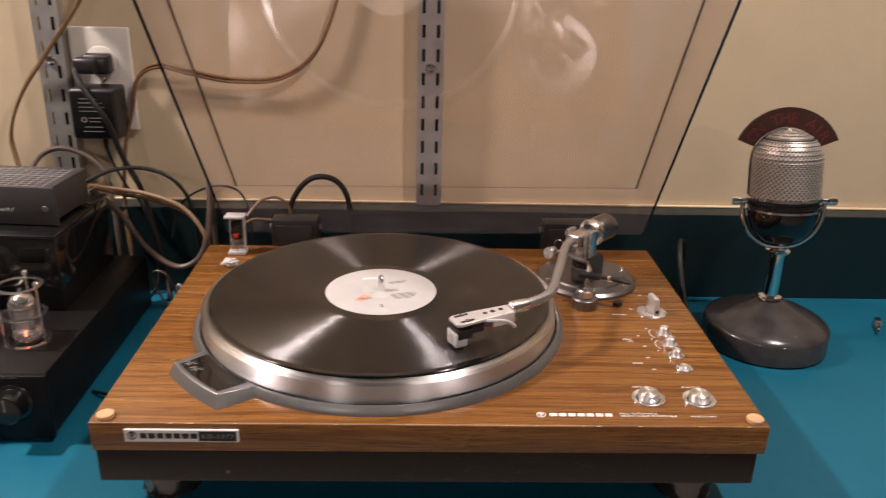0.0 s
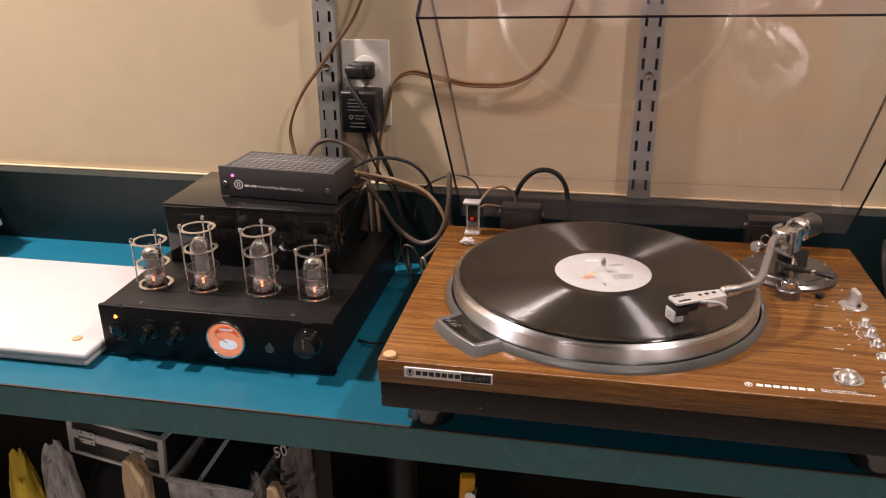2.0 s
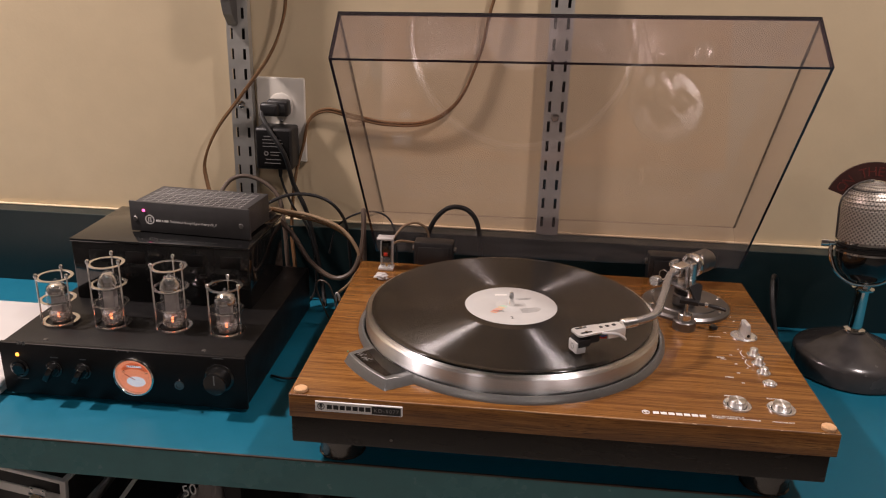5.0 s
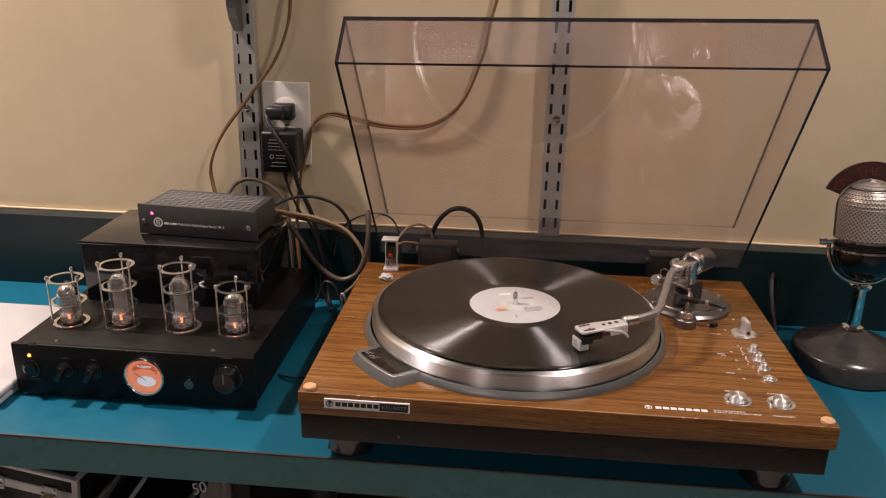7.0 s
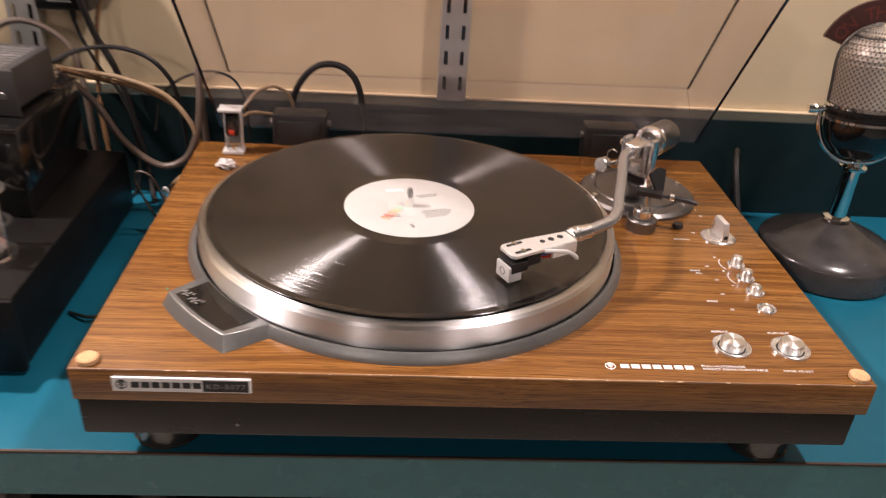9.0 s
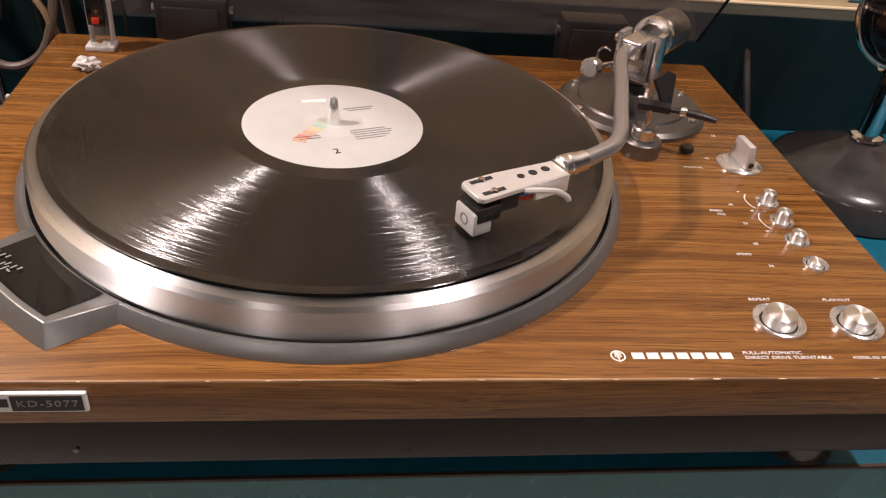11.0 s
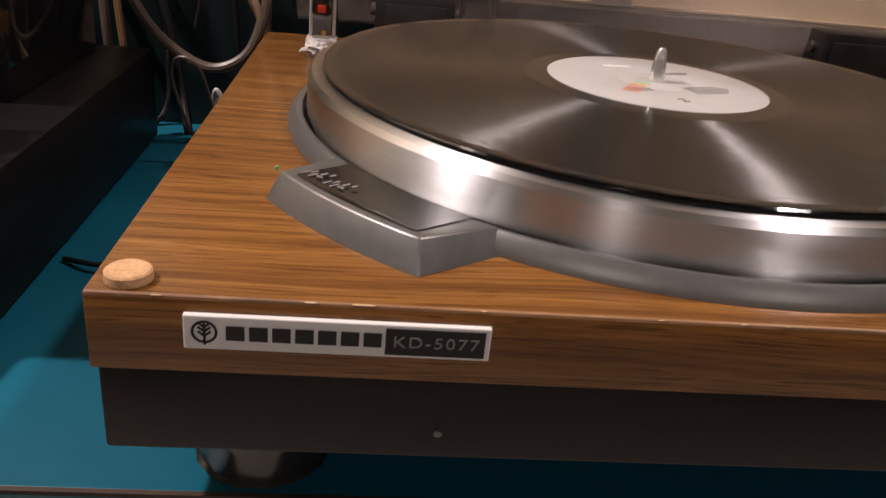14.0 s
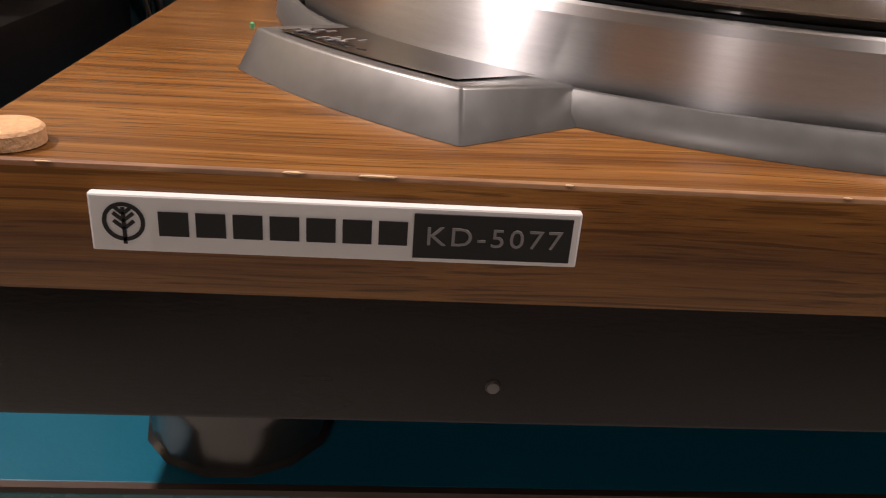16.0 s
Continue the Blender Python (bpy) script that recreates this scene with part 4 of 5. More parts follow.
arm_base = part("tonearm_base", turned([(0.0510, TOP + 0.0001), (0.0508, TOP + 0.0030), (0.0480, TOP + 0.0055), (0.0380, TOP + 0.0060), (0.0370, TOP + 0.0075), (0.0, TOP + 0.0078)], AX, AY, 72), GUNMETAL, table, "round dark metal tonearm base")
for a in range(0, 360, 60):
    part("base_screw", turned([(0.0, TOP + 0.0076), (0.0022, TOP + 0.0074), (0.0026, TOP + 0.0058)], AX + 0.044 * math.cos(radians(a + 20)), AY + 0.044 * math.sin(radians(a + 20)), 14), SILVER, arm_base)
part("column", turned([(0.0130, TOP + 0.0075), (0.0130, TOP + 0.0200), (0.0110, TOP + 0.0215), (0.0110, TOP + 0.0285), (0.0095, TOP + 0.0295), (0.0095, TOP + 0.0370), (0.0, TOP + 0.0370)], 0.1545, 0.2520, 36), GUNMETAL, arm_base, "dark pivot column")
part("column_ring", turned([(0.0112, TOP + 0.0216), (0.0124, TOP + 0.0222), (0.0124, TOP + 0.0270), (0.0112, TOP + 0.0276)], 0.1545, 0.2520, 36), BLACK_PLASTIC, arm_base)
gim = Vector((0.1450, 0.2410, 1.0545))
G = Matrix.Translation(gim) @ pose(0, 0, 0, 0, -3, 43)  # x runs back along the arm
made = bmesh.new()
for s in (-1, 1):
    box(-0.0060, 0.0060, s * 0.0105 - 0.0022, s * 0.0105 + 0.0022, -0.0190, 0.0080, 0.0012, made)
box(-0.0065, 0.0065, -0.0125, 0.0125, -0.0210, -0.0160, 0.0012, made)
made.transform(G)
yoke = part("gimbal_yoke", made, ARM_SATIN, table, "silver gimbal yoke of the tonearm")
for s in (-1, 1):
    part("pivot_screw", spun([(0.0, 0.004), (0.0026, 0.0036), (0.0034, 0.0), (0.0, 0.0)], G @ pose(0, s * 0.0127, 0.001, -90 * s, 0, 0), 18), CHROME, yoke)
made = box(-0.0120, 0.0110, -0.0070, 0.0070, -0.0065, 0.0065, 0.0022, seg=3)
made.transform(G)
hub = part("arm_hub", made, SILVER, yoke, "silver pivot block")
ARM = [(0.1450, 0.2410, 1.0545), (0.1355, 0.2318, 1.0543), (0.1288, 0.2215, 1.0540), (0.1240, 0.2060, 1.0536), (0.1165, 0.1780, 1.0525), (0.1085, 0.1500, 1.0514), (0.1020, 0.1275, 1.0505), (0.0935, 0.1135, 1.0498), (0.0810, 0.1040, 1.0491), (0.0690, 0.0970, 1.0484)]
wand = part("arm_tube", tube(ARM, 0.0042, 16, 8), ARM_SATIN, table, "satin curved tonearm tube")
hd = Vector((0.0690, 0.0970, 0)) - Vector((0.0150, 0.0690, 0))
hyaw = math.degrees(math.atan2(hd.y, hd.x))
HS = Matrix.Translation((0.0690, 0.0970, 1.0484)) @ pose(0, 0, 0, 0, -1.5, hyaw)  # x runs back from the tip
part("collar", spun([(0.0, -0.008), (0.0050, -0.008), (0.0058, -0.007), (0.0058, -0.0035), (0.0052, -0.003), (0.0058, -0.0025), (0.0058, 0.001), (0.0052, 0.0015), (0.0052, 0.008), (0.0, 0.008)], HS @ pose(0, 0, 0, 0, 90, 0), 24), SILVER, wand, "ribbed silver locking collar")
part("counterweight_shaft", spun([(0.0, 0.0), (0.0045, 0.0), (0.0045, 0.030), (0.0, 0.030)], G @ pose(0.010, 0, 0.0, 0, 90, 0), 20), SILVER, yoke)
cw = part("counterweight", spun([(0.0, 0.0), (0.0085, 0.0), (0.0092, 0.001), (0.0092, 0.0060), (0.0120, 0.0066), (0.0128, 0.0080), (0.0128, 0.0100), (0.0130, 0.0110), (0.0130, 0.0270), (0.0122, 0.0285), (0.0, 0.0285)], G @ pose(0.018, 0, 0.0, 0, 90, 0), 40), GUNMETAL, yoke, "dark counterweight with a silver dial")
part("weight_dial", spun([(0.0094, 0.0), (0.0132, 0.0), (0.0136, 0.001), (0.0136, 0.0055), (0.0130, 0.0065), (0.0094, 0.0065)], G @ pose(0.0165, 0, 0.0, 0, 90, 0), 40), SILVER, cw, "silver weight dial")
made = bmesh.new()
box(-0.004, 0.004, -0.0175, -0.0130, -0.030, 0.012, 0.001, made)
made.transform(G)
part("lift_bracket", made, SILVER, yoke)
anti = part("antiskate_dial", spun([(0.0, 0.0), (0.0062, 0.0), (0.0062, 0.008), (0.0054, 0.009), (0.0, 0.009)], pose(0.1205, 0.2450, 1.0375, 80, 0, -40), 24), SILVER, yoke, "silver bias dial")
part("antiskate_stalk", tube([(0.1200, 0.2420, 1.0370), (0.1300, 0.2470, 1.0385), (0.1430, 0.2480, 1.0400)], 0.0018, 8), SILVER, yoke)
part("bias_wire", tube([(0.1215, 0.2445, 1.0430), (0.1220, 0.2460, 1.0480), (0.1260, 0.2470, 1.0500), (0.1300, 0.2475, 1.0480)], 0.0007, 6), CHROME, yoke)
# arm rest and lift lever
rest = part("arm_rest_post", turned([(0.0124, TOP + 0.0001), (0.0124, TOP + 0.0092), (0.0116, TOP + 0.0100), (0.0076, TOP + 0.0104), (0.0074, TOP + 0.0170), (0.0066, TOP + 0.0178), (0.0, TOP + 0.0178)], 0.1465, 0.2010, 36), GUNMETAL, table, "stepped grey arm-rest post")
part("post_cap", turned([(0.0078, TOP + 0.0110), (0.0078, TOP + 0.0175), (0.0070, TOP + 0.0184), (0.0, TOP + 0.0185)], 0.1465, 0.2010, 32), SILVER, rest)
part("rest_stem", tube([(0.1465, 0.2010, TOP + 0.018), (0.1470, 0.2020, TOP + 0.0290)], 0.0018, 8, 0), CHROME, rest)
made = bmesh.new()
prism([(-0.004, -0.010), (0.004, -0.010), (0.005, 0.010), (-0.005, 0.010)], 0, 0.004, bm=made, m=pose(0.1500, 0.2045, TOP + 0.0285, 0, 0, 70))
prism([(-0.0030, 0.0), (0.0030, 0.0), (0.0085, 0.017), (0.0030, 0.020), (-0.0075, 0.016)], 0, 0.003, bm=made, m=pose(0.1580, 0.2080, TOP + 0.0300, 62, 0, 20))
part("rest_clip", made, BLACK_PLASTIC, rest, "black plastic arm clip", smooth=False)
part("lift_lever", tube([(0.1550, 0.2040, TOP + 0.0290), (0.1660, 0.2010, TOP + 0.0292), (0.1790, 0.1965, TOP + 0.0285), (0.1870, 0.1935, TOP + 0.0275)], 0.002, 10, 6, radii=lambda t: 0.0016 + 0.0016 * min(1, max(0, 3 * t - 0.8)) * (1.15 - t)), BLACK_PLASTIC, rest, "black lift lever")
part("lever_ring", spun([(0.0021, 0), (0.0030, 0.0004), (0.0030, 0.004), (0.0021, 0.0044)], pose(0.1655, 0.2011, TOP + 0.0292) @ Vector((0.011, -0.003, 0)).to_track_quat("Z", "Y").to_matrix().to_4x4(), 18), SILVER, rest)
# headshell
made = bmesh.new()
shape = [(-0.0085, 0.0050), (-0.0400, 0.0085), (-0.0575, 0.0088), (-0.0600, 0.0065), (-0.0600, -0.0065), (-0.0575, -0.0088), (-0.0400, -0.0085), (-0.0085, -0.0085)]
shell_bm = prism(shape, -0.0012, 0.0016)
bmesh.ops.recalc_face_normals(shell_bm, faces=shell_bm.faces)
bmesh.ops.bevel(shell_bm, geom=list(shell_bm.edges), offset=0.0005, segments=1, affect="EDGES")
box(-0.028, -0.0082, -0.0088, -0.0066, -0.0080, 0.0012, 0.0005, shell_bm)
shell_bm.transform(HS)
shell = part("headshell", shell_bm, HEADSHELL, wand, "pale silver headshell with round holes")
for x, r in ((-0.0165, 0.0022), (-0.0240, 0.0022), (-0.0310, 0.0019)):
    part("hole", spun([(0.0, 0.0), (r, 0.0), (r, 0.0002), (0.0, 0.0002)], HS @ pose(x, 0, 0.0016), 20), SLOT, shell)
for y in (-0.0052, 0.0052):
    part("mounting_slot", prism([(-0.0560, y - 0.0012), (-0.0440, y - 0.0012), (-0.0440, y + 0.0012), (-0.0560, y + 0.0012)], 0.0017, 0.0019, m=HS), SLOT, shell, smooth=False)
    part("mounting_screw", spun([(0.0, 0.0012), (0.0015, 0.0010), (0.0019, 0.0)], HS @ pose(-0.0500, y, 0.0018), 14), CHROME, shell)
lift = tube([(-0.0350, -0.0080, -0.0006), (-0.0280, -0.0112, -0.0008), (-0.0195, -0.0132, -0.0026), (-0.0135, -0.0142, -0.0066), (-0.0120, -0.0144, -0.0088)], 0.0015, 8, 6)
lift.transform(HS)
part("finger_lift", lift, WHITE_PLASTIC, shell, "curved white finger lift")
made = box(-0.0600, -0.0465, -0.0080, 0.0080, -0.0125, -0.0045, 0.0010)
box(-0.0470, -0.0360, -0.0070, 0.0070, -0.0100, -0.0020, 0.0008, made)
made.transform(HS)
cart = part("cartridge", made, BLACK_PLASTIC, shell, "black and white phono cartridge")
made = box(-0.0615, -0.0510, -0.0076, 0.0076, -0.0188, -0.0072, 0.0010)
made.transform(HS)
body = part("stylus_guard", made, WHITE_PLASTIC, cart, "white stylus block")
part("emblem", spun([(0.0022, 0), (0.0029, 0), (0.0029, 0.0002), (0.0022, 0.0002), (0.0022, 0)], HS @ pose(-0.0616, 0.0, -0.0125, 0, -90, 0), 20), PRINT_GREY, body)
for mat, y, dz in ((RED, -0.0035, 0), (BLUE, -0.0015, 0.0003), (GREEN, 0.0012, 0.0), (WHITE_PLASTIC, 0.0035, 0.0003)):
    b = tube([(-0.0365, y, -0.0060), (-0.0300, y * 1.6, -0.0075 + dz), (-0.0220, y * 1.4, -0.0055), (-0.0120, y, -0.0030)], 0.0009, 6, 5)
    b.transform(HS)
    part("lead_wire", b, mat, cart)
for y in (-0.004, 0.0, 0.004):
    b = box(-0.0370, -0.0320, y - 0.0007, y + 0.0007, -0.0082, -0.0068)
    b.transform(HS)
    part("pin", b, GOLD, cart)

# lid: a clear box without a bottom, hinged at the back and raised
LW0, LW1, LH, LL, TH = -0.2420, 0.2430, 0.068, 0.341, 0.0030
LID = pose(0, 0.4300, 1.0500) @ pose(0, 0, 0, 53, 0, 180)
# in the lid's own axes: x across (mirrored), y from hinge to front rim, z out of the top plate


def lid_panel(a0, a1, b0, b1, c0, c1, thick):
    """A pane whose thin faces take the darker edge look."""
    made = box(a0, a1, b0, b1, c0, c1)
    for f in made.faces:
        f.normal_update()
        f.material_index = 0 if abs(f.normal["xyz".index(thick)]) > 0.9 or f.normal.y < -0.9 else 1
    made.transform(LID)
    for v in made.verts:
        t = max(0.0, min(1.0, (v.co.z - 1.05) / 0.27))
        u = (v.co.x - LW0) / (LW1 - LW0)
        v.co.z += 0.0095 * t * u - 0.004 * (1 - t) * (1 - u)
        v.co.x += (1 - t) * (0.0115 - 0.0060 * u)
    return made


lid = part("lid", lid_panel(-LW1, -LW0, 0, LL, -TH, 0, "z"), [SMOKE, SMOKE_EDGE], table, "raised smoky clear acrylic lid", smooth=False)
part("lid_front", lid_panel(-LW1, -LW0, LL, LL + TH, -LH, 0, "y"), [SMOKE, SMOKE_EDGE], lid, smooth=False)
part("lid_back", lid_panel(-LW1 + TH, -LW0 - TH, 0, TH, -LH, -TH, "y"), [SMOKE, SMOKE], lid, smooth=False)
part("lid_side", lid_panel(-LW1, -LW1 + TH, 0, LL, -LH, -TH, "x"), [SMOKE, SMOKE_EDGE], lid, smooth=False)
part("lid_side", lid_panel(-LW0 - TH, -LW0, 0, LL, -LH, -TH, "x"), [SMOKE, SMOKE_EDGE], lid, smooth=False)
for x in (-0.150, 0.153):
    hinge = part("hinge", box(x - 0.026, x + 0.026, 0.3500, 0.3740, 0.992, 1.0300, 0.003), BLACK_PLASTIC, table, "black hinge block at the back")
    part("hinge_leaf", box(x - 0.020, x + 0.020, 0.3470, 0.3502, 0.996, 1.0240, 0.001), BLACK_PLASTIC, hinge)
    part("hinge_pin", tube([(x - 0.029, 0.362, 1.018), (x + 0.029, 0.362, 1.018)], 0.004, 12, 0), GUNMETAL, hinge)

# spare cartridge stand and scrap on the deck
spare = thing("spare_cartridge", (-0.2085, 0.3290, TOP), "spare phono cartridge on a small white holder", "cartridge")
made = bmesh.new()
box(-0.2175, -0.1985, 0.3190, 0.3350, TOP + 0.0001, TOP + 0.0035, 0.0006, made)
part("holder_foot", made, WHITE_PLASTIC, spare)
part("holder_back", box(-0.2160, -0.2140, 0.3280, 0.3350, TOP + 0.0035, TOP + 0.0410, 0.0005), WHITE_PLASTIC, spare)
part("holder_back", box(-0.2020, -0.2000, 0.3280, 0.3350, TOP + 0.0035, TOP + 0.0410, 0.0005), WHITE_PLASTIC, spare)
part("holder_top", box(-0.2195, -0.1985, 0.3200, 0.3360, TOP + 0.0405, TOP + 0.0430, 0.0005), WHITE_PLASTIC, spare)
part("cartridge_body", box(-0.2138, -0.2022, 0.3210, 0.3330, TOP + 0.0180, TOP + 0.0375, 0.001), BLACK_GLOSS, spare)
part("red_block", box(-0.2105, -0.2055, 0.3192, 0.3212, TOP + 0.0195, TOP + 0.0240, 0.0006), RED, spare, "red plastic stylus block")
part("clear_block", box(-0.2135, -0.2025, 0.3195, 0.3320, TOP + 0.0040, TOP + 0.0172, 0.001), CLEAR_PLASTIC, spare)
part("brass_pin", spun([(0.0, 0.002), (0.0014, 0.0015), (0.0018, 0)], pose(-0.2065, 0.3192, TOP + 0.0080, 90, 0, 0), 14), GOLD, spare)


def crumple(cx, cy, z0, sx, sy, sz, seed, n=3, rough=0.35):
    made = bmesh.new()
    bmesh.ops.create_icosphere(made, subdivisions=n, radius=1)
    for v in made.verts:
        d = 1 + rough * (noise.noise(v.co * 2.3 + Vector((seed, 0, 0))) + 0.6 * noise.noise(v.co * 5.1 + Vector((0, seed, 0))))
        v.co = Vector((cx + v.co.x * d * sx, cy + v.co.y * d * sy, max(z0, z0 + sz * (v.co.z * d * 0.9 + 0.75))))
    return made


tagged(part("scrap", crumple(-0.2085, 0.2890, TOP + 0.0002, 0.0066, 0.0060, 0.0046, 3, 3, 0.8), WHITE_PLASTIC, None, at=(-0.2085, 0.2890, TOP), smooth=False), "small crumpled piece of white paper on the deck", "scrap")

# ---- valve amplifier ----
FX0, FX1, FY = -0.5890, -0.3210, 0.0945
amp = thing("valve_amplifier", (-0.455, 0.22, ZC), "black valve amplifier with four caged tubes and a round lit meter", "amplifier")
AZ0, AZ1 = ZC + 0.0045, 0.9800
part("chassis", box(FX0, FX1, FY + 0.004, 0.365, AZ0, AZ1, 0.0018), BLACK_SATIN, amp)
front = part("front_panel", box(FX0 - 0.0020, FX1 + 0.0020, FY, FY + 0.006, AZ0 - 0.001, AZ1 + 0.0008, 0.0016), BLACK_SATIN, amp, "satin black front panel")
part("transformer_cover", box(-0.5685, -0.3520, 0.2190, 0.350, AZ1, 1.0555, 0.0022), BLACK_GLOSS, amp, "gloss black transformer cover")
part("cover_lip", box(-0.5695, -0.3510, 0.2180, 0.351, 1.0535, 1.0575, 0.0012), BLACK_GLOSS, amp)
for x in (-0.535, -0.490, -0.420, -0.375):
    part("cover_vent", box(x - 0.012, x + 0.012, 0.2184, 0.2190, 1.030, 1.045, 0.0002), BLACK_SATIN, amp)
for fx, fy in ((-0.570, 0.115), (-0.340, 0.115), (-0.570, 0.36), (-0.340, 0.36)):
    part("foot", turned([(0.0, ZC), (0.014, ZC), (0.015, ZC + 0.001), (0.015, AZ0), (0.0, AZ0)], fx, fy, 28), RUBBER, amp)


def knob_on(x, z, r, depth, name, label, pointer=True):
    k = part(name, spun([(r * 1.25, 0.0), (r * 1.22, 0.0012), (r * 1.04, 0.002), (r, 0.004), (r * 0.96, depth - 0.001), (r * 0.88, depth), (0.0, depth)], pose(x, FY, z, 90, 0, 0), 36), BLACK_GLOSS, front, label)
    if pointer:
        part("pointer", box(x - 0.0006, x + 0.0006, FY - depth - 0.0003, FY - depth + 0.0003, z, z + r * 0.85), PRINT_GREY, k)
    return k


knob_on(-0.3475, 0.9565, 0.0130, 0.016, "volume_knob", "large round black volume knob")
for x in (-0.5310, -0.4985):
    k = knob_on(x, 0.9530, 0.0075, 0.005, "selector_knob", "black pointer knob", False)
    b = box(-0.0030, 0.0030, -0.0085, 0.0085, 0.004, 0.015, 0.001)
    b.transform(pose(x, FY, 0.9530, 90, 0, 0) @ pose(0, 0, 0, 0, 0, -28))
    part("grip", b, BLACK_GLOSS, k)
b = part("power_button", spun([(0.0105, 0.0), (0.0103, 0.0015), (0.0082, 0.0025), (0.0080, 0.0008), (0.0070, 0.0008), (0.0070, 0.0040), (0.0060, 0.0050), (0.0, 0.0050)], pose(-0.5700, FY, 0.9515, 90, 0, 0), 32), BLACK_GLOSS, front, "round black power button")
part("power_lamp", spun([(0.0, 0.0014), (0.0016, 0.0012), (0.0022, 0.0)], pose(-0.5710, FY, 0.9672, 90, 0, 0), 16), AMBER, front, "lit amber indicator")
jack = part("headphone_socket", spun([(0.0052, 0.0), (0.0050, 0.0012), (0.0035, 0.0012), (0.0033, 0.0002), (0.0, 0.0002)], pose(-0.3925, FY, 0.9440, 90, 0, 0), 24), GUNMETAL, front, "small headphone socket")
part("toggle", tube([(-0.3895, FY, 0.9500), (-0.3895, FY - 0.006, 0.9535)], 0.0013, 8, 0), CHROME, front)
for mark in [(-0.1145, 0.0560, 0.0012, 0.0044), (-0.1125, 0.0560, 0.0010, 0.0044), (-0.1105, 0.0560, 0.0010, 0.0044), (-0.1085, 0.0560, 0.0032, 0.0044), (-0.0790, 0.0430, 0.0090, 0.0012), (-0.0460, 0.0430, 0.0070, 0.0012), (0.1010, 0.0555, 0.0120, 0.0012), (-0.1200, 0.0150, 0.0130, 0.0010), (-0.0040, 0.0560, 0.0020, 0.0020), (0.0080, 0.0560, 0.0020, 0.0020)]:
    bars("panel_mark", [mark], UPRIGHT(-0.455, FY - 0.0001, ZC + 0.007), PRINT_DIM, front)
MX, MZ = -0.4405, 0.9520
meter = part("meter_bezel", spun([(0.0222, 0.0), (0.0228, 0.002), (0.0222, 0.0048), (0.0206, 0.0056), (0.0196, 0.0040), (0.0196, 0.0008)], pose(MX, FY, MZ, 90, 0, 0), 56), CHROME, front, "round chrome meter bezel")
part("meter_face", spun([(0.0, 0.0009), (0.0197, 0.0009)], pose(MX, FY, MZ, 90, 0, 0), 40), GLOW_FACE, meter, "orange backlit meter face")
made = prism([(0.0105 * math.cos(a), 0.0062 * math.sin(a)) for a in [math.pi * k / 10 for k in range(20)]], 0.0012, 0.0013)
made.transform(pose(MX + 0.0008, FY, MZ - 0.0068, 90, 0, 0))
part("meter_cover", made, GLOW_WHITE, meter, "pale lower half of the meter", smooth=False)
made = prism([(0.0172 * math.cos(a), 0.0172 * math.sin(a)) for a in [radians(28 + 124 * k / 12) for k in range(13)]] + [(0.0108 * math.cos(a), 0.0060 + 0.0040 * math.sin(a)) for a in [radians(150 - 120 * k / 8) for k in range(9)]], 0.0010, 0.0011)
made.transform(pose(MX, FY, MZ - 0.0020, 90, 0, 0))
part("meter_band", made, GLOW_DEEP, meter, "deep orange band behind the scale", smooth=False)
bars("meter_title", [(-0.0078, 0, 0.0156, 0.0022)], pose(MX, FY - 0.0013, MZ + 0.0100, 90, 0, 0), GLOW_WHITE, meter)
made = bmesh.new()
for k in range(15):
    a = radians(25 + k * 9.3)
    b2 = bmesh.new()
    box(0.0128, 0.0150 if k % 3 else 0.0162, -0.0003, 0.0003, 0.0014, 0.0015, bm=b2)
    b2.transform(pose(0, 0, 0, 0, 0, math.degrees(a)))
    me = bpy.data.meshes.new("tmp")
    b2.to_mesh(me)
    b2.free()
    made.from_mesh(me)
    bpy.data.meshes.remove(me)
made.transform(pose(MX, FY, MZ - 0.0020, 90, 0, 0))
part("meter_scale", made, PRINT_BLACK, meter, smooth=False)
b2 = box(0.0, 0.0130, -0.0004, 0.0004, 0.0016, 0.0018)
b2.transform(pose(MX, FY, MZ - 0.0045, 90, 0, 0) @ pose(0, 0, 0, 0, 0, 150))
part("needle", b2, RED, meter, smooth=False)
lens = spun([(0.0, 0.0050), (0.010, 0.0047), (0.0197, 0.0038)], pose(MX, FY, MZ, 90, 0, 0), 40)
part("meter_glass", lens, GLASS, meter)
for x, y in ((-0.545, 0.108), (-0.368, 0.108)):
    part("top_screw", turned([(0.0, AZ1 + 0.0012), (0.0022, AZ1 + 0.0009), (0.0026, AZ1)], x, y, 12), GUNMETAL, amp)


